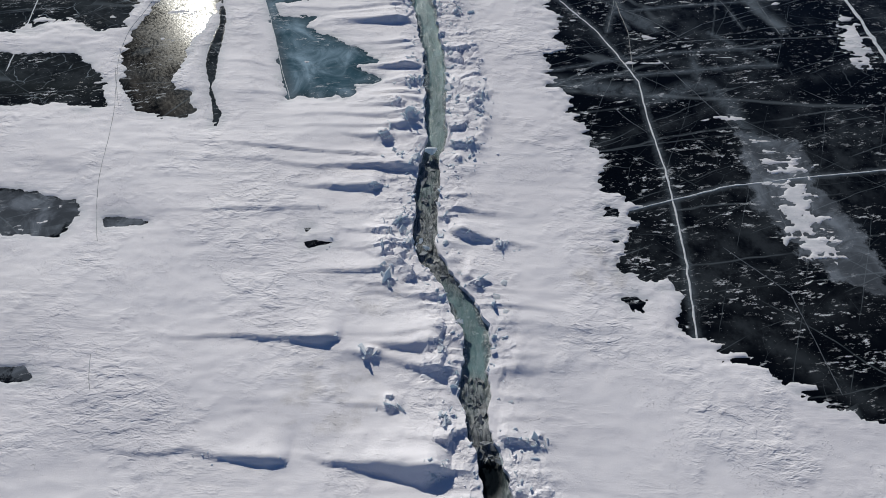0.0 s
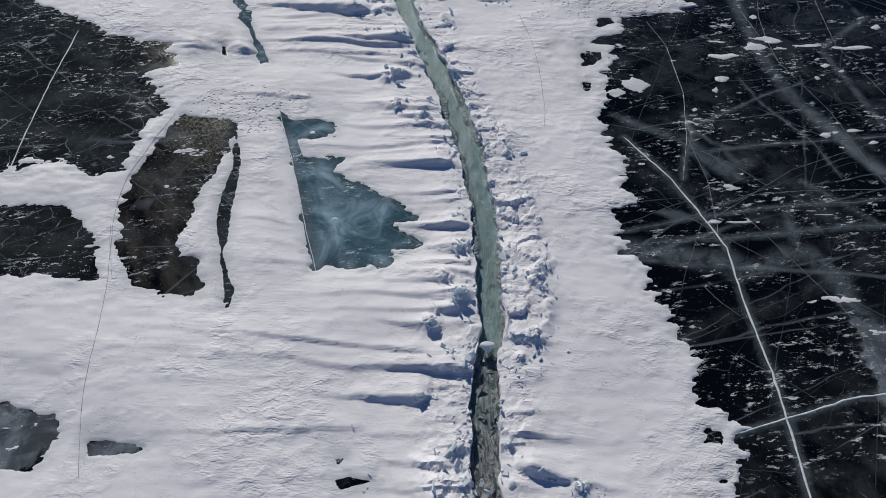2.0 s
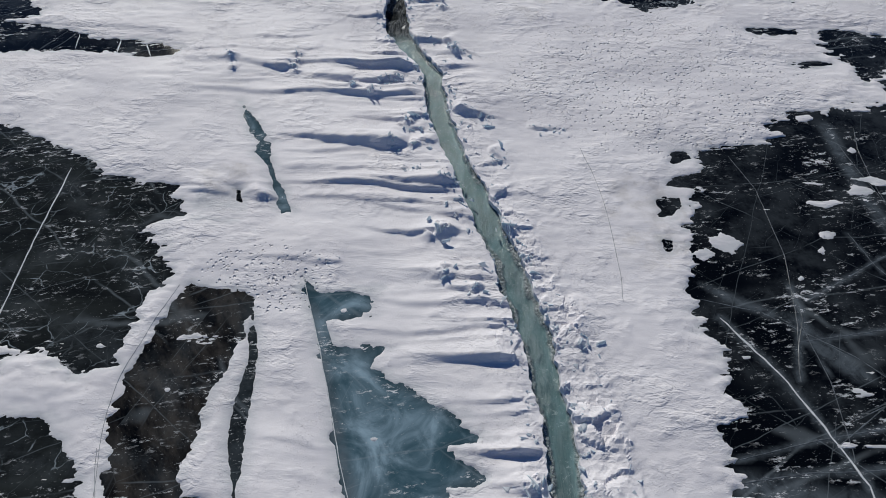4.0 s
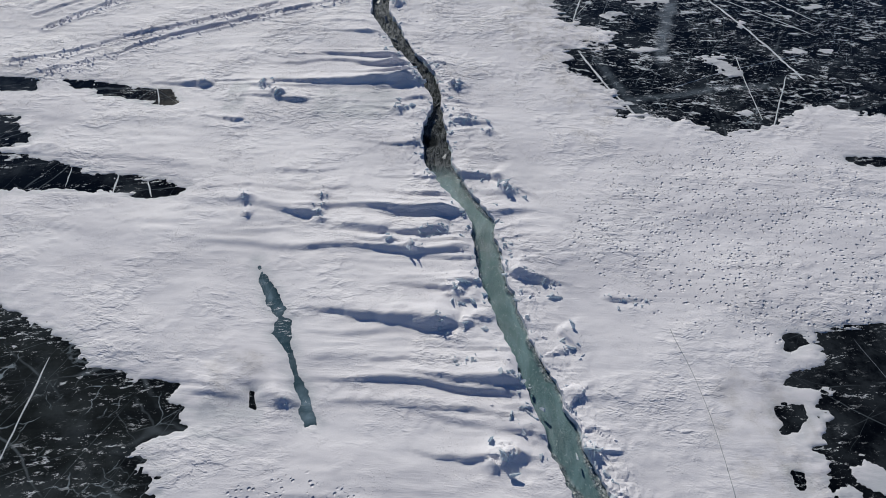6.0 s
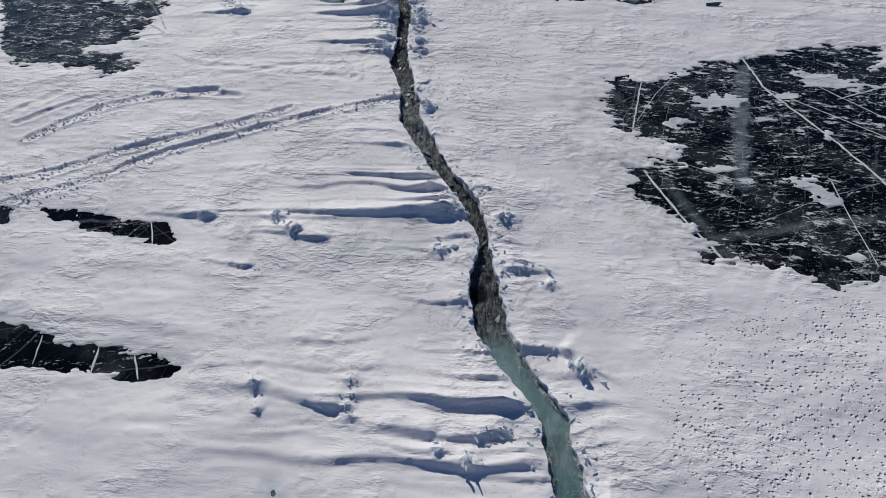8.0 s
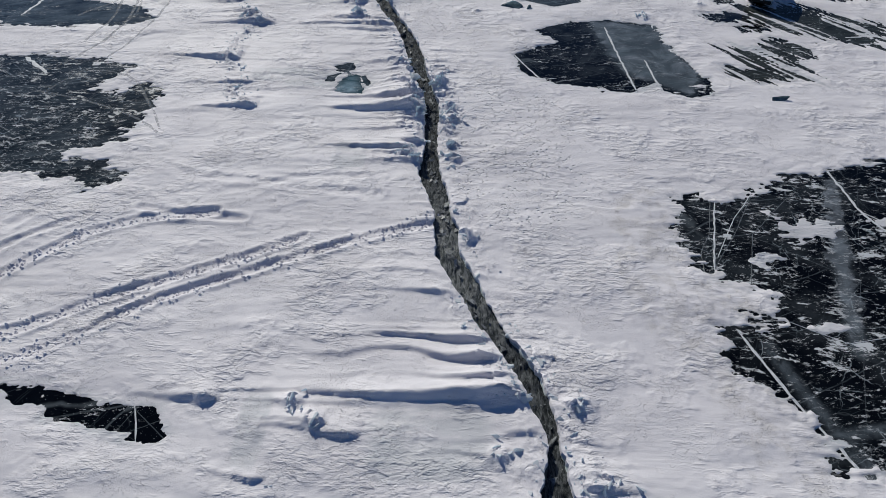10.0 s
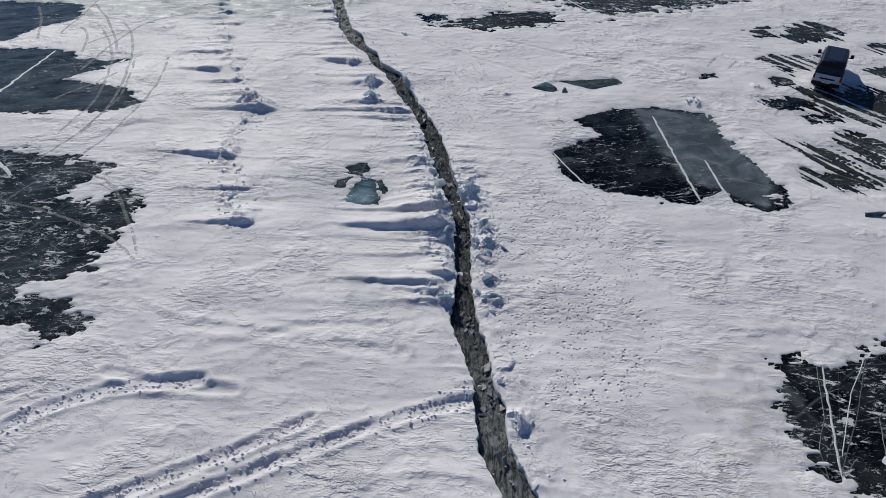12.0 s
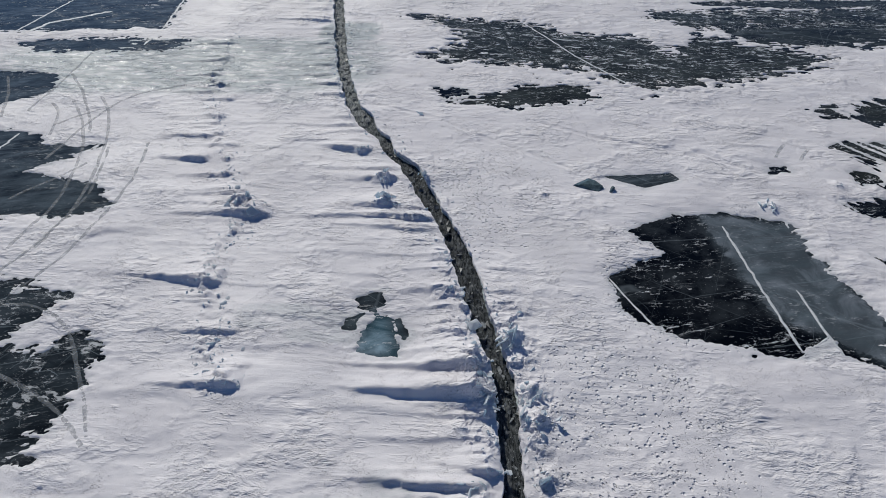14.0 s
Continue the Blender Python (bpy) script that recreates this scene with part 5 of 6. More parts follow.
def outs_of(fine, coarse):
    first = [0.0, 0.02, 0.05, 0.10]
    return np.array(first + list(np.arange(0.16, 2.6, 0.06)) + list(np.arange(2.6, 24.0, fine)) + list(np.arange(24.0, 60.0, coarse)) + far_steps(60.0, coarse * 4, 2500))


def tint_field(x, y, polys):
    f = np.zeros(x.shape)
    for poly in polys:
        i = near(x, y, poly, 1.5)
        if i.any():
            f[i] = np.maximum(f[i], np.clip(0.55 - inside_distance(x[i], y[i], poly) / 1.1, 0, 1))
    return f


def veil_field(x, y):
    f = np.clip(0.5 - inside_distance(x, y, V_WEDGE) / 0.35, 0, 1)
    for line, wide in VEILS:
        i = near(x, y, line, 2.0)
        if i.any():
            f[i] = np.maximum(f[i], np.clip(1.25 - line_distance(x[i], y[i], line) / wide, 0, 1))
    return f


def build_ground():
    ys, outs = rows_of(0.09, 0.15), outs_of(0.11, 0.18)
    meshes = []
    for side in (-1, 1):
        y = np.repeat(ys[:, None], len(outs), 1)
        o = np.repeat(outs[None, :], len(ys), 0)
        lip = -0.02 + 0.07 * waves(ys * 1.3, ys * 0 + side, 81)
        x = crack_x(y) + side * (crack_edge(ys, side)[:, None] + lip[:, None] * np.exp(-o) + o)
        z, c, r = snow_height(x, y, o, side)
        prints = np.clip(1.25 - ((x - PRINTS_A[0]) / PRINTS_A[2]) ** 2 - ((y - PRINTS_A[1]) / PRINTS_A[3]) ** 2, 0, 1)
        for px, py, rx, ry in PRINTS_B:
            prints = np.maximum(prints, np.clip(1.2 - ((x - px) / rx) ** 2 - ((y - py) / ry) ** 2, 0, 1))
        bare = np.clip(1.0 - c / 0.5, 0, 1) * 0.6
        for px, py, rx, ry in SCOURED:
            bare = np.maximum(bare, np.clip(1.9 - 1.4 * ((x - px) / rx) ** 4 - 1.4 * ((y - py) / ry) ** 4, 0, 1.5))
        for px, py, rx, ry in POLISHED:
            bare = np.maximum(bare, 0.45 * np.clip(1.5 - ((x - px) / rx) ** 4 - ((y - py) / ry) ** 4, 0, 1))
        dirt = np.zeros(x.shape)
        for px, py, rx, ry in STAINS:
            dirt = np.maximum(dirt, np.clip(1.1 - ((x - px) / rx) ** 2 - ((y - py) / ry) ** 2, 0, 0.3))
        meshes.append((x, y, z, prints, bare, dirt, r))
    # one sheet: the left half runs outside in, and both halves are joined in one mesh
    parts = [grid_mesh("snow_half", x if s else x[:, ::-1], y if s else y[:, ::-1], z if s else z[:, ::-1], SNOW,
                       (("prints", p if s else p[:, ::-1]), ("bare", b if s else b[:, ::-1]), ("dirt", d if s else d[:, ::-1]), ("heap", r if s else r[:, ::-1])), broken=r if s else r[:, ::-1])
             for s, (x, y, z, p, b, d, r) in enumerate(meshes)]
    west = tagged(new("ground", parts[0]), "wind-packed snow sheet west of the open crack", "snow field", kind="structure")
    east = tagged(new("ground", parts[1]), "wind-packed snow sheet east of the open crack", "snow field", kind="structure")
    return west, east


def build_ice():
    ys = rows_of(0.15, 0.25)
    outs = np.array([0.0, 0.0, 0.06] + list(np.arange(0.3, 34, 0.2)) + list(np.arange(34.0, 60, 0.5)) + far_steps(60, 3, 2500))
    for side in (-1, 1):
        y = np.repeat(ys[:, None], len(outs), 1)
        x = crack_x(y) + side * (crack_edge(ys, side)[:, None] + outs[None, :])
        z = np.zeros(x.shape)
        z[:, 0] = -1.2
        x[:, 0] -= side * (0.10 * waves(ys * 2.0, ys * 0 + side, 90) - 0.05)
        z[:, 1] = -0.02
        fields = [(k, tint_field(x, y, polys)) for k, polys in TINTS.items()] + [("veil", veil_field(x, y))]
        if side < 0:
            x, y, z = x[:, ::-1], y[:, ::-1], z[:, ::-1]
            fields = [(k, v[:, ::-1]) for k, v in fields]
        me = grid_mesh("lake_ice", x, y, z, ICE, fields)
        me.materials.append(WALL_ICE)
        col = slice(0, 3) if side > 0 else slice(len(outs) - 4, len(outs) - 1)
        idx = np.zeros((len(ys) - 1, len(outs) - 1), np.int32)
        idx[:, col] = 1
        me.polygons.foreach_set("material_index", idx.ravel())
        tagged(new("lake_ice", me), "clear black lake ice with white hairline cracks", "ice", kind="structure")


def build_water():
    ys = np.arange(1.0, 149.0, 0.08)
    us = np.linspace(-1.15, 1.15, 29)
    y = np.repeat(ys[:, None], len(us), 1)
    half = np.where(us[None, :] < 0, crack_edge(ys, -1)[:, None], crack_edge(ys, 1)[:, None])
    x = crack_x(y) + us[None, :] * (half + 0.15)
    slush = np.interp(y, [0, 9.4, 10.2, 13.0, 14.2, 19.5, 21.5, 51.5, 53.0, 150], [0.85, 0.85, 0.05, 0.05, 1, 0.9, 0.12, 0.05, 1, 1])
    slush = np.clip(slush + np.interp(y, [51, 54], [0.45, 0]) * fbm(x * 0.8, y * 0.5, 3, 50), 0, 1)
    black = np.clip(1.3 - ((x + 8.1) / 0.5) ** 2 - ((y - 54.9) / 0.5) ** 2, 0, 1)
    black = np.maximum(black, np.clip(1.3 - ((x - 1.6) / 0.6) ** 2 - ((y - 6.2) / 0.9) ** 2, 0, 1))
    lump = np.clip(fbm(x * 2.1, y * 1.5, 4, 52, 0.6), -0.3, 1)
    z = -0.15 - 0.13 * np.clip((y - 52) / 2, 0, 1) + slush * 0.20 * lump + 0.015 * fbm(x * 2, y * 2, 3, 53) - 0.1 * black
    shelf = np.clip((np.abs(us)[None, :] - 0.50 + 0.42 * fbm(x * 0.9 + 9 * np.sign(us)[None, :], y * 0.55, 4, 56, 0.6)) / 0.14, 0, 1)
    z += 0.07 * shelf * (0.8 + waves(x * 2.3, y * 1.7, 54))
    pale = np.interp(y, [0, 24, 50, 54, 62, 66, 72, 75, 85, 104, 112], [0.9, 0.7, 0.4, 0.2, 0.12, 0.45, 0.45, 0.12, 0.10, 0.12, 0.8])
    tagged(new("water", grid_mesh("water", x, y, z, WATER, (("slush", slush), ("black", black), ("pale", pale), ("shelf", shelf)))), "refrozen turquoise water and grey slush in the crack", "crack", kind="structure")


# ---- loose things ----
def part(name, bm, material, parent=None, label="", smooth_faces=False):
    me = bpy.data.meshes.new(name)
    bm.to_mesh(me)
    bm.free()
    if smooth_faces:
        for p in me.polygons:
            p.use_smooth = True
    me.materials.append(material)
    ob = new(name, me)
    ob.parent = parent
    if label:
        ob["label"] = label
    return ob


def slab_mesh(rng, rx, ry, rz, corners=16):
    """A broken lump of ice: the hull of a few random corners, so that every face is a clean fracture."""
    bm = bmesh.new()
    for _ in range(corners):
        v = Vector((rng.gauss(0, 1), rng.gauss(0, 1), rng.gauss(0, 1))).normalized() * rng.uniform(0.75, 1.1)
        bm.verts.new((v.x * rx, v.y * ry, max(-1, min(1, v.z * 1.4)) * rz))
    made = bmesh.ops.convex_hull(bm, input=bm.verts[:])
    bmesh.ops.delete(bm, geom=[v for v in made["geom_interior"] if isinstance(v, bmesh.types.BMVert)], context="VERTS")
    bmesh.ops.bevel(bm, geom=bm.edges[:], offset=0.025, segments=1, affect="EDGES")
    bmesh.ops.recalc_face_normals(bm, faces=bm.faces)
    return bm


def plate_mesh(rng, wide, tall, thick):
    """A splinter of lake ice: an uneven outline, thicker at its foot, standing in the xz plane."""
    bm = bmesh.new()
    n = rng.randint(5, 7)
    turns = sorted(rng.uniform(0, 6.28) for _ in range(n))
    rim = [(wide * math.cos(a) * rng.uniform(0.7, 1.1), tall * math.sin(a) * rng.uniform(0.6, 1.2)) for a in turns]
    back, front = [[bm.verts.new((px + rng.gauss(0, 0.02), side * thick * (0.62 - 0.30 * pz / tall), pz)) for px, pz in rim] for side in (1, -1)]
    bm.faces.new(back)
    bm.faces.new(front[::-1])
    for i in range(n):
        bm.faces.new((back[i], front[i], front[(i + 1) % n], back[(i + 1) % n]))
    bmesh.ops.triangulate(bm, faces=bm.faces[:])
    bmesh.ops.recalc_face_normals(bm, faces=bm.faces)
    return bm


def heights(xs, ys):
    """Height of the snow or ice at many places."""
    xs, ys = np.array(xs, float)[:, None], np.array(ys, float)[:, None]
    out = np.zeros(len(xs))
    for side in (-1, 1):
        i = ((xs - crack_x(ys)) * side > 0)[:, 0]
        if i.any():
            o = np.clip(np.abs(xs[i] - crack_x(ys[i])) - 0.5, 0.05, None)
            out[i] = snow_height(xs[i], ys[i], o, side)[0][:, 0]
    return np.maximum(out, 0.0)


def build_blocks():
    rng = random.Random(5)
    shapes = [slab_mesh(rng, *s) for s in ((0.42, 0.30, 0.16), (0.34, 0.30, 0.22), (0.55, 0.32, 0.14), (0.26, 0.22, 0.18), (0.60, 0.42, 0.22), (0.38, 0.2, 0.2), (0.3, 0.3, 0.25), (0.5, 0.25, 0.12))]
    meshes = []
    for k, bm in enumerate(shapes):
        me = bpy.data.meshes.new("ice_block")
        bm.to_mesh(me)
        bm.free()
        me.materials.append(BLOCK)
        meshes.append(me)

    plates = []
    for _ in range(6):
        bm = plate_mesh(rng, rng.uniform(0.3, 0.5), rng.uniform(0.25, 0.4), rng.uniform(0.05, 0.09))
        me = bpy.data.meshes.new("ice_slab")
        bm.to_mesh(me)
        bm.free()
        me.materials.append(BLOCK)
        plates.append(me)
    todo = []
    while len(todo) < 90:
        y = rng.uniform(5, 142)
        side = rng.choice((-1, 1))
        if rng.random() > float(rubble(np.array([y]), side)[0]) * 1.1:
            continue
        x = float(crack_x(y)) + side * (float(crack_edge(np.array([y]), side)[0]) + abs(rng.gauss(0, 0.5)))
        todo.append((x, y, rng.choice(meshes), rng.uniform(0.3, 0.8), 0.8, -0.06, "tilted snow-dusted ice block heaped beside the open crack", "ice block", "ice blocks along the crack"))
    for k in range(30):
        a, b = rng.choice(list(zip(RIDGE_WEST, RIDGE_WEST[1:])))
        s = rng.random()
        x, y = a[0] + (b[0] - a[0]) * s + rng.gauss(0, 0.6), a[1] + (b[1] - a[1]) * s + rng.gauss(0, 0.4)
        todo.append((x, y, rng.choice(meshes), rng.uniform(0.25, 0.8), 0.7, -0.04, "snow-covered ice block on the old pressure ridge", "ice block", "ice blocks on the pressure ridge"))
    for x, y, size in SLABS_A + SLABS_B:
        todo.append((x, y, rng.choice(plates), size * 0.9, 0.9, 0.0, "sharp upturned ice slab jutting from heaped snow", "ice slab", "upturned ice slabs"))
    for x, y, size, tilt in BIG_BLOCKS:
        todo.append((x, y, meshes[4], size, tilt, 0.1, "large upturned ice slab with snow on its top", "ice slab", "large ice slabs at the crack"))
    zs = heights([t[0] for t in todo], [t[1] for t in todo])
    for (x, y, me, size, tilt, lift, label, kind_of, group), z in zip(todo, zs):
        e = Euler((rng.uniform(-tilt, tilt), rng.uniform(-tilt, tilt), rng.uniform(0, 6.28)))
        ob = tagged(new("ice_block" if kind_of == "ice block" else "ice_slab", me), label, kind_of, group)
        ob.matrix_world = Matrix.LocRotScale((x, y, z + lift - 0.07 * size), e, Vector((size,) * 3))


def build_hummocks():
    """Heaps of broken plates pushed up on edge along the crack, half sunk in drifted snow."""
    rng = random.Random(77)
    meshes = []
    for _ in range(14):
        bm = plate_mesh(rng, rng.uniform(0.28, 0.55), rng.uniform(0.22, 0.46), rng.uniform(0.05, 0.10))
        me = bpy.data.meshes.new("slab")
        bm.to_mesh(me)
        bm.free()
        me.materials.append(BLOCK)
        meshes.append(me)
    zs = heights([h[0] for h in HUMMOCKS], [h[1] for h in HUMMOCKS])
    for (x, y, size), z in zip(HUMMOCKS, zs):
        hummock = tagged(new("ice_hummock"), "heap of upturned bluish-white ice slabs drifted with snow", "ice hummock", "ice hummocks along the crack")
        hummock.location = (x, y, z)
        strike = rng.gauss(1.2, 0.5)
        for k in range(rng.randint(4, 7)):
            big = size * ((1.35 if 75 < y < 90 else 0.9) if k == 0 else rng.uniform(0.35, 0.95 if 75 < y < 90 else 0.7))
            slab = new("slab", rng.choice(meshes))
            slab.parent = hummock
            dx, dy = (0, 0) if k == 0 else (rng.gauss(0, 0.34 * size), rng.gauss(0, 0.34 * size))
            drop = 0.22 * size * (dx * dx + dy * dy) / (0.3 * size * size + dx * dx + dy * dy)
            slab.matrix_basis = Matrix.LocRotScale((dx, dy, -0.04 * size - drop), Euler((rng.gauss(0.35, 0.35), rng.gauss(0, 0.3), strike + rng.gauss(0, 0.55))), Vector((big, big, big)))


def build_rubble():
    """Broken ice and crusted snow heaped along the crack, at the drifts' heads and on the old ridges, as one mesh."""
    rng = random.Random(21)
    shapes = []
    for k in range(14):
        bm = plate_mesh(rng, rng.uniform(0.9, 1.5), rng.uniform(0.6, 1.1), rng.uniform(0.16, 0.5))
        bm.verts.ensure_lookup_table()
        shapes.append((np.array([v.co[:] for v in bm.verts]), [[v.index for v in f.verts] for f in bm.faces]))
        bm.free()
    spots = []
    for x0, y0, x1, y1, h in DRIFTS:
        close = abs(x1 - float(crack_x(y1))) < 3.5
        for _ in range(12 if close else 4):
            spots.append((x1 + rng.gauss(0.1, 0.32), y1 + rng.gauss(-0.02, 0.18), rng.uniform(0.04, 0.18 if close else 0.09)))
    for x0, y0, x1, y1, h in MOUNDS:
        for _ in range(16):
            s = rng.random()
            spots.append((x0 + (x1 - x0) * s + rng.gauss(0, 0.2), y0 + (y1 - y0) * s + rng.gauss(0, 0.2), rng.uniform(0.04, 0.14)))
    for line, count, wide in ((RIDGE_EAST, 70, 0.3), (RIDGE_WEST, 330, 0.6), (RIDGE_MID, 12, 0.15), (RIDGE_MID_B, 10, 0.15)):
        for _ in range(count):
            a, b = rng.choice(list(zip(line, line[1:])))
            s = rng.random()
            spots.append((a[0] + (b[0] - a[0]) * s + rng.gauss(0, wide), a[1] + (b[1] - a[1]) * s + rng.gauss(0, wide * 0.7), rng.uniform(0.03, 0.13)))
    while len(spots) < 1900:
        y = rng.uniform(5, 140)
        side = rng.choice((-1, 1))
        if rng.random() < float(rubble(np.array([y]), side)[0]) ** 1.3:
            spots.append((float(crack_x(y)) + side * (float(crack_edge(np.array([y]), side)[0]) + abs(rng.gauss(0, 0.34))), y, rng.uniform(0.04, 0.12) * rng.choice((0.6, 1.0, 1.4, 2.0))))
    zs = heights([s[0] for s in spots], [s[1] for s in spots])
    cos, faces, n = [], [], 0
    for (x, y, r), z in zip(spots, zs):
        co, fs = rng.choice(shapes)
        m = np.array(Euler((rng.gauss(1.1, 0.6), rng.gauss(0, 0.45), rng.uniform(0, 6.28))).to_matrix())
        cos.append(co @ m.T * r + (x, y, z - 0.05 * r))
        faces += [[n + q for q in f] for f in fs]
        n += len(co)
    me = bpy.data.meshes.new("ice_rubble")
    me.from_pydata(np.concatenate(cos).tolist(), [], faces)
    me.materials.append(BLOCK)
    tagged(new("ice_rubble", me), "jagged rubble of broken ice and crusted snow", "ice rubble", kind="stuff")


def build_brash():
    """Broken plates frozen into the slush of the crack, as one mesh."""
    rng = random.Random(58)
    shapes = []
    for k in range(10):
        bm = plate_mesh(rng, rng.uniform(0.8, 1.4), rng.uniform(0.5, 1.0), rng.uniform(0.14, 0.3))
        bm.verts.ensure_lookup_table()
        shapes.append((np.array([v.co[:] for v in bm.verts]), [[v.index for v in f.verts] for f in bm.faces]))
        bm.free()
    cos, faces, n = [], [], 0
    for _ in range(950):
        y = rng.choice((rng.uniform(5.5, 9.8), rng.uniform(14, 21), rng.uniform(52.5, 140), rng.uniform(52.5, 100), rng.uniform(62, 90), rng.uniform(100, 140)))
        if abs(y - 54.9) < 0.7 or y < 6.6:
            continue
        half = float(np.interp(y, CRACK_Y, CRACK_W)) * 0.5
        x = float(crack_x(y)) + half * max(-1, min(1, rng.choice((-0.7, 0.6, 0.0)) + rng.gauss(0, 0.3)))
        r = rng.uniform(0.05, 0.13) * rng.choice((0.4, 0.7, 1.0, 1.0, 2.4))
        co, fs = rng.choice(shapes)
        m = np.array(Euler((rng.gauss(1.35, 0.4), rng.gauss(0, 0.35), rng.gauss(1.5, 0.7))).to_matrix())
        cos.append(co @ m.T * r + (x, y, -0.13 - 0.11 * min(1.0, max(0.0, (y - 52) / 2))))
        faces += [[n + q for q in f] for f in fs]
        n += len(co)
    me = bpy.data.meshes.new("brash_ice")
    me.from_pydata(np.concatenate(cos).tolist(), [], faces)
    me.materials.append(BRASH)
    tagged(new("brash_ice", me), "grey broken ice frozen into slush in the crack", "brash ice", kind="stuff")


def build_clods():
    """Small lumps of snow thrown beside the ruts and the crack, as one mesh."""
    rng = random.Random(9)
    bm_co, faces = [], []
    octa = [(1, 0, 0), (-1, 0, 0), (0, 1, 0), (0, -1, 0), (0, 0, 1), (0, 0, -0.6)]
    tris = [(0, 2, 4), (2, 1, 4), (1, 3, 4), (3, 0, 4), (2, 0, 5), (1, 2, 5), (3, 1, 5), (0, 3, 5)]
    spots = []
    for line, wide, count in ((TRK_A, 0.5, 300), (TRK_B, 0.6, 420), (TRK_C, 0.5, 200)):
        for _ in range(count):
            a, b = rng.choice(list(zip(line, line[1:])))
            s = rng.random()
            spots.append((a[0] + (b[0] - a[0]) * s + rng.gauss(0, 0.2), a[1] + (b[1] - a[1]) * s + rng.gauss(0, wide * 0.6), rng.uniform(0.03, 0.11)))
    for _ in range(500):
        y = rng.uniform(5, 140)
        side = rng.choice((-1, 1))
        if rng.random() < float(rubble(np.array([y]), side)[0]):
            spots.append((float(crack_x(y)) + side * (0.7 + abs(rng.gauss(0, 0.8))), y, rng.uniform(0.025, 0.10)))
    sx, sy = np.array([s[0] for s in spots])[:, None], np.array([s[1] for s in spots])[:, None]
    sz = np.zeros(len(spots))
    for side in (-1, 1):
        i = ((sx - crack_x(sy)) * side > 0)[:, 0]
        o = np.abs(sx[i] - crack_x(sy[i])) - 0.5
        z, _, _ = snow_height(sx[i], sy[i], np.clip(o, 0.05, None), side)
        sz[i] = z[:, 0]
    for (x, y, r), z in zip(spots, sz):
        n = len(bm_co)
        bm_co += [(x + r * cx * rng.uniform(0.7, 1.3), y + r * cy * rng.uniform(0.7, 1.3), max(z, 0) + r * cz * rng.uniform(0.6, 1.0)) for cx, cy, cz in octa]
        faces += [tuple(n + q for q in t) for t in tris]
    me = bpy.data.meshes.new("snow_clods")
    me.from_pydata(bm_co, [], faces)
    me.materials.append(SNOW)
    tagged(new("snow_clods", me), "loose clods of snow beside ruts and crack", "snow clods", kind="stuff")


def build_seam(line, width, label, lift=0.012, rag=0.25, sharp=1.0, material=None):
    """A healed crack: a low, uneven white welt along a line."""
    rng = random.Random(int(line[0][0] * 100))
    pts = []
    for (ax, ay), (bx, by) in zip(line, line[1:]):
        n = max(2, int(math.hypot(bx - ax, by - ay) / 0.35))
        pts += [(ax + (bx - ax) * k / n, ay + (by - ay) * k / n) for k in range(n)]
    pts.append(line[-1])
    bm = bmesh.new()
    prev = None
    for k, (x, y) in enumerate(pts):
        qx, qy = pts[min(k + 1, len(pts) - 1)]
        rx, ry = pts[max(k - 1, 0)]
        tx, ty = qx - rx, qy - ry
        ln = math.hypot(tx, ty) or 1
        nx, ny = -ty / ln, tx / ln
        j = rng.gauss(0, width * rag * 0.5)
        w = width * rng.uniform(1 - rag, 1 + rag) * 0.5 * (0.35 if k in (0, len(pts) - 1) else 1)
        row = [bm.verts.new((x + nx * (j + f * w), y + ny * (j + f * w), h)) for f, h in ((-1, -0.01), (-0.6, 0.004), (0, lift * sharp), (0.6, 0.004), (1, -0.01))]
        if prev:
            for i in range(4):
                bm.faces.new((prev[i], prev[i + 1], row[i + 1], row[i]))
        prev = row
    bmesh.ops.recalc_face_normals(bm, faces=bm.faces)
    ob = part("ice_seam", bm, material or SEAM, None, "", True)
    return tagged(ob, label, "ice crack", "healed cracks in the ice")


def build_trace(name, line, width, material, label, category, group, lift=0.012, broken=0.0):
    """A thin mark that follows the ground: a tyre's press mark or a hairline."""
    fine = []
    k = np.array(line, float)
    t = np.concatenate([[0], np.cumsum(np.hypot(*np.diff(k, axis=0).T))])
    n = max(4, int(t[-1] / 0.2))
    u = np.linspace(0, t[-1], n)
    w = max(7, (n // (2 * len(line))) * 2 + 1)
    x, y = smooth(smooth(np.interp(u, t, k[:, 0]), w), w), smooth(smooth(np.interp(u, t, k[:, 1]), w), w)
    tx, ty = np.gradient(x), np.gradient(y)
    ln = np.hypot(tx, ty) + 1e-9
    wob = 0.04 * waves(u * 0.8, u * 0, int(abs(line[0][0]) * 10))
    wide = width * (1 + 0.12 * waves(u * 1.3, u * 0 + 3, 7))
    cols = []
    for f in (-0.5, -0.17, 0.17, 0.5):
        px, py = x - ty / ln * (f * wide + wob), y + tx / ln * (f * wide + wob)
        cols.append((px, py, heights(px, py) + (lift - broken * np.clip(0.022 + 0.05 * waves(px * 2.3, py * 2.3, 14), 0, 0.05) if abs(f) < 0.3 else -0.012)))
    a = np.array(cols)
    me = grid_mesh(name, a[:, 0].T, a[:, 1].T, a[:, 2].T, material)
    return tagged(new(name, me), label, category, group)


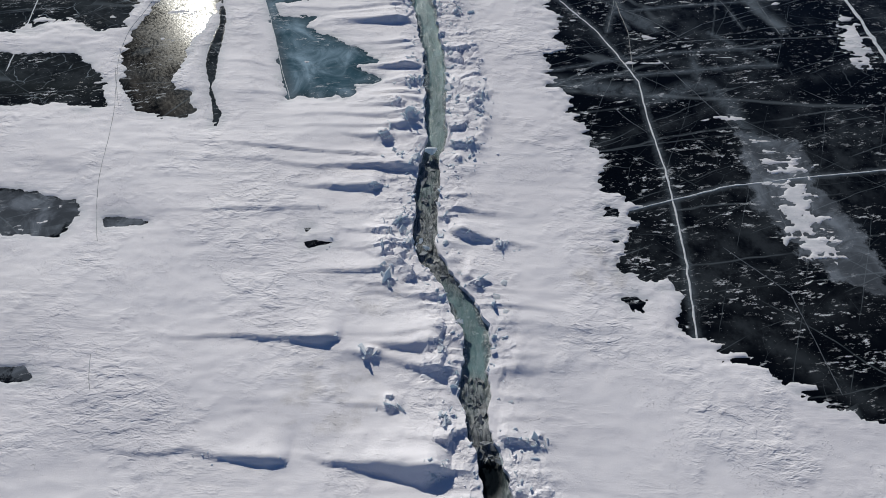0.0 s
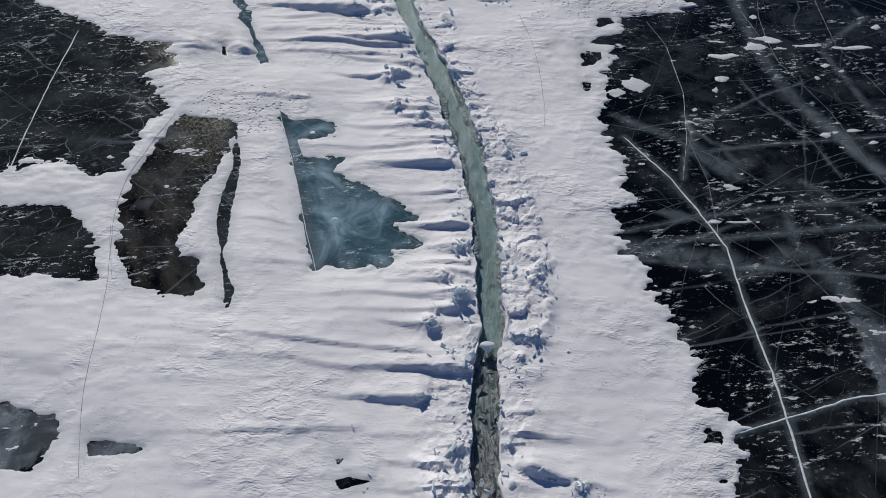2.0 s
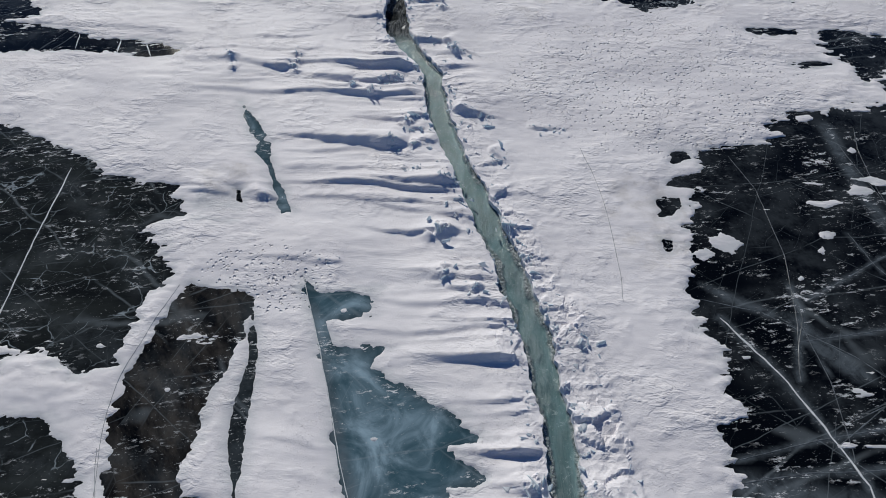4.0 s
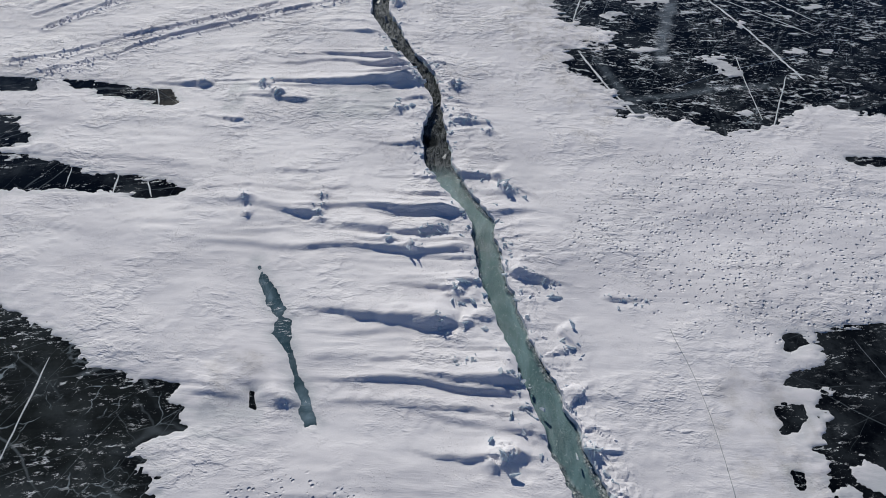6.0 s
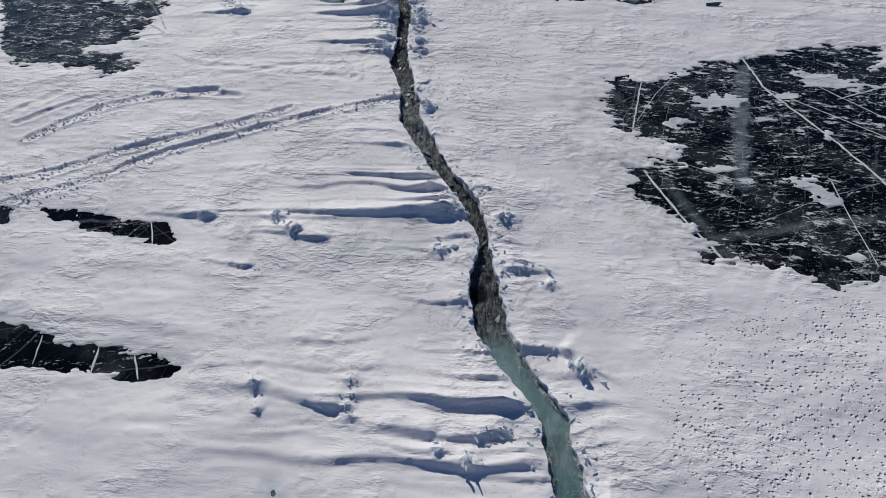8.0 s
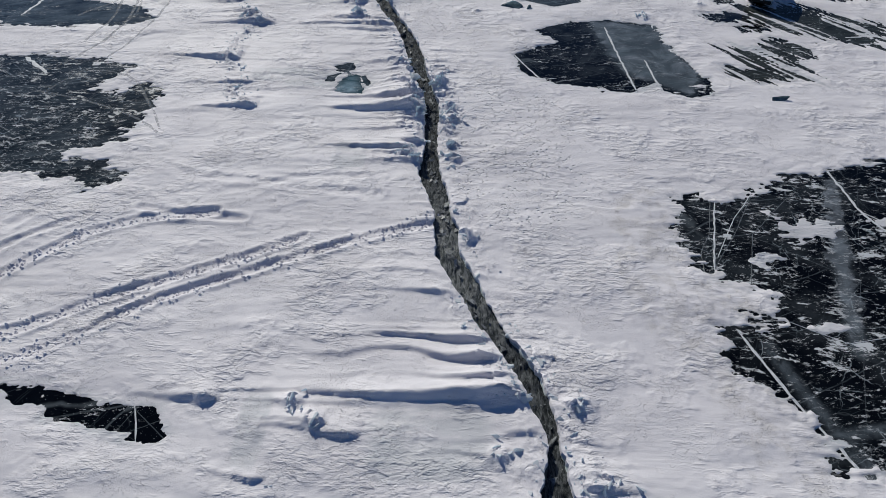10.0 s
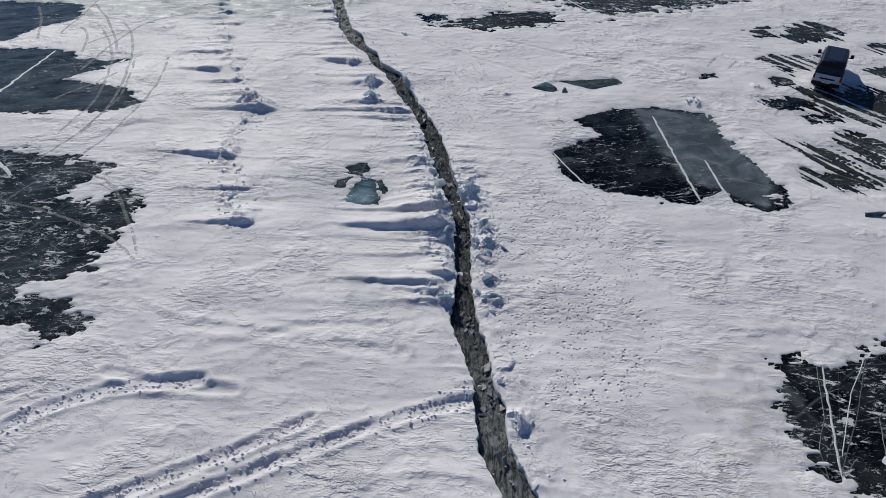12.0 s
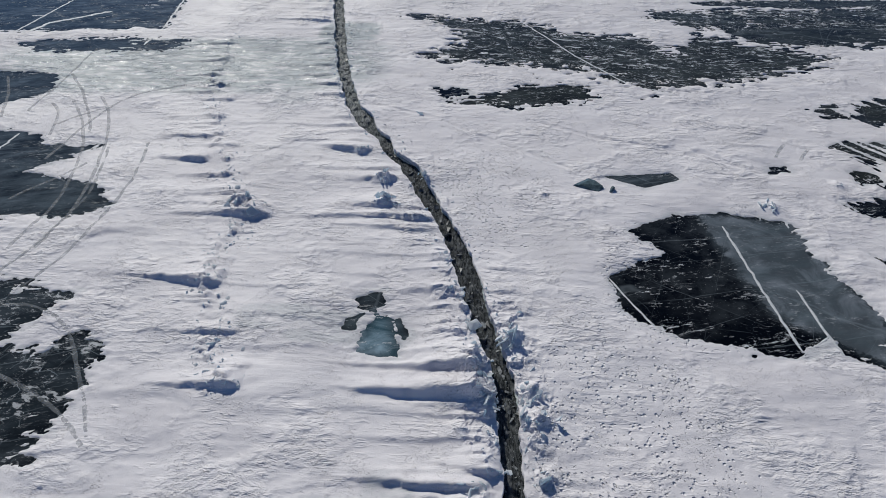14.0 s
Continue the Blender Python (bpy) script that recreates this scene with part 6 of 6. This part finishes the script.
# ---- build ----
build_ground()
build_ice()
build_water()
for line, width in ((SEAM_E, 0.11), (CROSS_E, 0.09), (THICK_E, 0.3), (SEAM_W, 0.09), (MID_A, 0.2), (MID_B, 0.18),
                    (MID_C, 0.12), (MID_F, 0.06), (MID_G, 0.1), (MID_H, 0.06), (MID_I, 0.05), (MID_M, 0.14), (MID_N, 0.07), (TRI_A, 0.05), (MID_D, 0.1), (MID_E, 0.12), (FAR_A, 0.2), (FAR_B, 0.2), (FAR_C, 0.15), (FAR_D, 0.15), (FAR_L, 0.22), (N_A, 0.3), (N_B, 0.3), (TONG_A, 0.12), (TONG_B, 0.12), (TONG_C, 0.08), (TONG_D, 0.1),
                    (SEAM_G, 0.25), (SEAM_H, 0.15), (SEAM_V, 0.4), (SEAM_U, 0.3), (SEAM_S, 0.2), (SEAM_T, 0.6)):
    build_seam(line, width, "snow-filled white crack healed in the dark ice", 0.02)
build_blocks()
build_hummocks()
build_rubble()
build_brash()
build_clods()
for line in (TYRE_A, TYRE_B, TYRE_C, TYRE_D, TYRE_E, TYRE_F, TYRE_O, TYRE_P, TYRE_Q, TYRE_M, TYRE_N):
    build_trace("tyre_track", line, 0.34, PRESSED, "pale pressed tyre track across snow and ice", "tyre track", "tyre tracks", 0.016, 0.22)
for line in (TYRE_G, TYRE_H, TYRE_I, TYRE_J):
    build_trace("tyre_track", line, 0.34, SCRAPED, "faint scraped tyre track on ice and crust", "tyre track", "tyre tracks", 0.012, 0.25)
for line in (SNOW_SEAM, SNOWLINE, HAIR_A, HAIR_B):
    build_trace("hairline_crack", line, 0.032, HAIR, "thin dark hairline crack in the snow crust", "hairline crack", "hairline cracks in the snow")
for line in (FAINT_E, FAINT_E2, FAINT_F, FAINT_G, FAINT_H, FAINT_I, FAINT_J, FAINT_K, V_LINE_A, V_LINE_B, V_LINE_C, V_LINE_D, V_LINE_F, V_LINE_G, V_LINE_I, V_LINE_J, V_FORK, MID_J, MID_K, MID_L):
    build_seam(line, 0.055, "thin pale crack running through the dark ice", 0.006, material=FAINT)


# ---- vans parked on the ice ----
NAVY = plain_material("navy_van_paint", (0.026, 0.036, 0.075), 0.4, 0.0, 0.25, 0.12)
SILVER = plain_material("silver_van_paint", (0.72, 0.73, 0.74), 0.35, 0.0, 0.1)
GLASS = plain_material("dark_van_glass", (0.006, 0.007, 0.009), 0.08, 0.0, 0.25, 0.12)
RUBBER = plain_material("black_rubber", (0.015, 0.015, 0.016), 0.7)
RED = plain_material("red_lamp_lens", (0.28, 0.02, 0.02), 0.2)
STEEL = plain_material("grey_wheel_steel", (0.30, 0.30, 0.31), 0.35, 0.8)


def box(cx, cy, cz, sx, sy, sz, bevel=0.02, taper=1.0):
    bm = bmesh.new()
    bmesh.ops.create_cube(bm, size=1)
    for v in bm.verts:
        f = taper if v.co.z > 0 else 1.0
        v.co = Vector((cx + v.co.x * sx * f, cy + v.co.y * sy, cz + v.co.z * sz))
    if bevel:
        bmesh.ops.bevel(bm, geom=bm.edges[:], offset=bevel, segments=2, affect="EDGES", profile=0.6)
    return bm


def loft(sections):
    """A shell through outlines of equal length, closed at both ends."""
    bm = bmesh.new()
    rings = [[bm.verts.new(p) for p in sec] for sec in sections]
    n = len(rings[0])
    for a, b in zip(rings, rings[1:]):
        for i in range(n):
            bm.faces.new((a[i], a[(i + 1) % n], b[(i + 1) % n], b[i]))
    bm.faces.new(rings[0][::-1])
    bm.faces.new(rings[-1])
    bmesh.ops.recalc_face_normals(bm, faces=bm.faces)
    return bm


def wheel_bm(r, w):
    bm = bmesh.new()
    bmesh.ops.create_cone(bm, cap_ends=True, segments=24, radius1=r, radius2=r, depth=w, matrix=Matrix.Rotation(math.pi / 2, 4, "Y"))
    bmesh.ops.bevel(bm, geom=[e for e in bm.edges if len(e.link_faces) == 2 and abs(e.verts[0].co.x - e.verts[1].co.x) < 1e-4], offset=0.03, segments=2, affect="EDGES")
    return bm


def build_van(label):
    """A boxy van, 4.3 m long; its tail is at y = 0 and it faces +y."""
    van = tagged(new("van"), label, "van", "vans parked on the ice")

    def ring(y, half, low, belt, top, roof_half):
        return [(-half, y, low), (-half, y, belt), (-roof_half, y, top - 0.08), (-roof_half + 0.10, y, top), (roof_half - 0.10, y, top), (roof_half, y, top - 0.08), (half, y, belt), (half, y, low)]

    body = part("body", loft([ring(0.06, 0.80, 0.42, 1.05, 1.16, 0.78), ring(0.0, 0.84, 0.36, 0.98, 1.06, 0.83), ring(0.10, 0.85, 0.30, 1.0, 1.08, 0.84),
                              ring(3.45, 0.85, 0.30, 1.0, 1.08, 0.84), ring(4.2, 0.80, 0.34, 0.92, 0.98, 0.76), ring(4.3, 0.74, 0.42, 0.80, 0.86, 0.70)][1:]), SILVER, van, "silver lower body", True)
    cab = part("cabin", loft([ring(0.02, 0.82, 1.02, 1.10, 1.30, 0.80), ring(0.16, 0.82, 1.02, 1.2, 1.84, 0.70), ring(0.32, 0.82, 1.02, 1.25, 1.95, 0.70),
                              ring(2.6, 0.82, 1.02, 1.25, 1.95, 0.70), ring(3.0, 0.82, 1.02, 1.2, 1.82, 0.68), ring(3.65, 0.80, 1.0, 1.06, 1.10, 0.72)]), NAVY, van, "navy cabin and roof", True)
    part("roof", box(0, 1.5, 1.955, 1.28, 2.3, 0.03, 0.012), NAVY, van)
    for x in (-0.5, 0.5):
        part("roof_rail", box(x, 1.5, 1.985, 0.04, 2.0, 0.04, 0.012), RUBBER, van)

    def pane(corners, out):
        bm = bmesh.new()
        a = [bm.verts.new(c) for c in corners]
        b = [bm.verts.new(Vector(c) + Vector(out) * 0.015) for c in corners]
        n = len(a)
        for i in range(n):
            bm.faces.new((a[i], a[(i + 1) % n], b[(i + 1) % n], b[i]))
        bm.faces.new(a[::-1])
        bm.faces.new(b)
        bmesh.ops.recalc_face_normals(bm, faces=bm.faces)
        return bm

    part("rear_window", pane([(-0.70, 0.02, 1.12), (0.70, 0.02, 1.12), (0.62, 0.15, 1.80), (-0.62, 0.15, 1.80)], (0, -1, 0.2)), GLASS, van, "dark rear window")
    part("windscreen", pane([(-0.68, 3.60, 1.14), (0.68, 3.60, 1.14), (0.58, 3.03, 1.80), (-0.58, 3.03, 1.80)], (0, 0.7, 0.7)), GLASS, van)
    for s in (-1, 1):
        for y0, y1 in ((0.35, 1.25), (1.35, 2.2), (2.3, 3.0)):
            part("side_window", pane([(s * 0.828, y0, 1.16), (s * 0.828, y1, 1.16), (s * 0.735, y1, 1.78), (s * 0.735, y0, 1.78)], (s, 0, 0.15)), GLASS, van)
        part("tail_lamp", box(s * 0.78, 0.0, 0.88, 0.12, 0.06, 0.28, 0.015), RED, van, "red tail lamp")
        part("headlight", box(s * 0.58, 4.28, 0.68, 0.26, 0.08, 0.16, 0.02), STEEL, van)
        mirror = part("mirror", box(s * 1.0, 3.15, 1.30, 0.20, 0.10, 0.26, 0.03), RUBBER, van, "black wing mirror")
        part("mirror_arm", box(s * 0.87, 3.17, 1.20, 0.12, 0.05, 0.05, 0.01), RUBBER, van)
        for y in (0.85, 3.35):
            tyre = part("wheel", wheel_bm(0.33, 0.2), RUBBER, van, "black tyre")
            tyre.location = (s * 0.74, y, 0.33)
            rim = part("rim", wheel_bm(0.2, 0.21), STEEL, tyre)
        part("door_handle", box(s * 0.86, 2.25, 0.95, 0.03, 0.16, 0.03, 0.008), RUBBER, van)
    part("rear_bumper", box(0, -0.05, 0.47, 1.66, 0.16, 0.20, 0.04), RUBBER, van, "dark plastic rear bumper")
    part("front_bumper", box(0, 4.30, 0.47, 1.50, 0.16, 0.24, 0.05), RUBBER, van)
    part("underside", box(0, 2.1, 0.29, 1.45, 3.9, 0.12, 0.03), RUBBER, van)
    part("plate_holder", box(0, -0.135, 0.62, 0.5, 0.012, 0.11, 0.004), SILVER, van)
    part("wiper", box(0.12, -0.005, 1.16, 0.5, 0.02, 0.02, 0.004), RUBBER, van)
    part("tailgate_trim", box(0, -0.012, 0.80, 0.9, 0.02, 0.10, 0.006), RUBBER, van)
    return van


van = build_van("navy and silver van parked on snowy ice")
van.matrix_world = pose(13.45, 99.15, 0.0, 0, 0, -30) @ Matrix.Scale(1.13, 4)
copy_thing(van, pose(24.6, 104.6, 0.0, 0, 0, -26))


# ---- single plates of clear ice ----
PLATE = plain_material("clear_ice_plate", (0.14, 0.20, 0.22), 0.12, 0.0, 0.5)
for x, y, rx, ry, turn, tip in ((-7.0, 99.4, 1.15, 0.75, 10, 8), (9.9, 83.6, 0.9, 0.35, 12, 6), (-5.6, 98.9, 0.35, 0.3, 40, 35)):
    rng = random.Random(int(x * 10))
    ob = part("ice_plate", slab_mesh(rng, rx, ry, 0.14, 9), PLATE, None)
    ob.matrix_world = pose(x, y, float(heights([x], [y])[0]) + 0.06, tip, -tip * 0.4, turn)
    tagged(ob, "glassy grey-green plate of ice lying on snow", "ice plate", "clear ice plates")
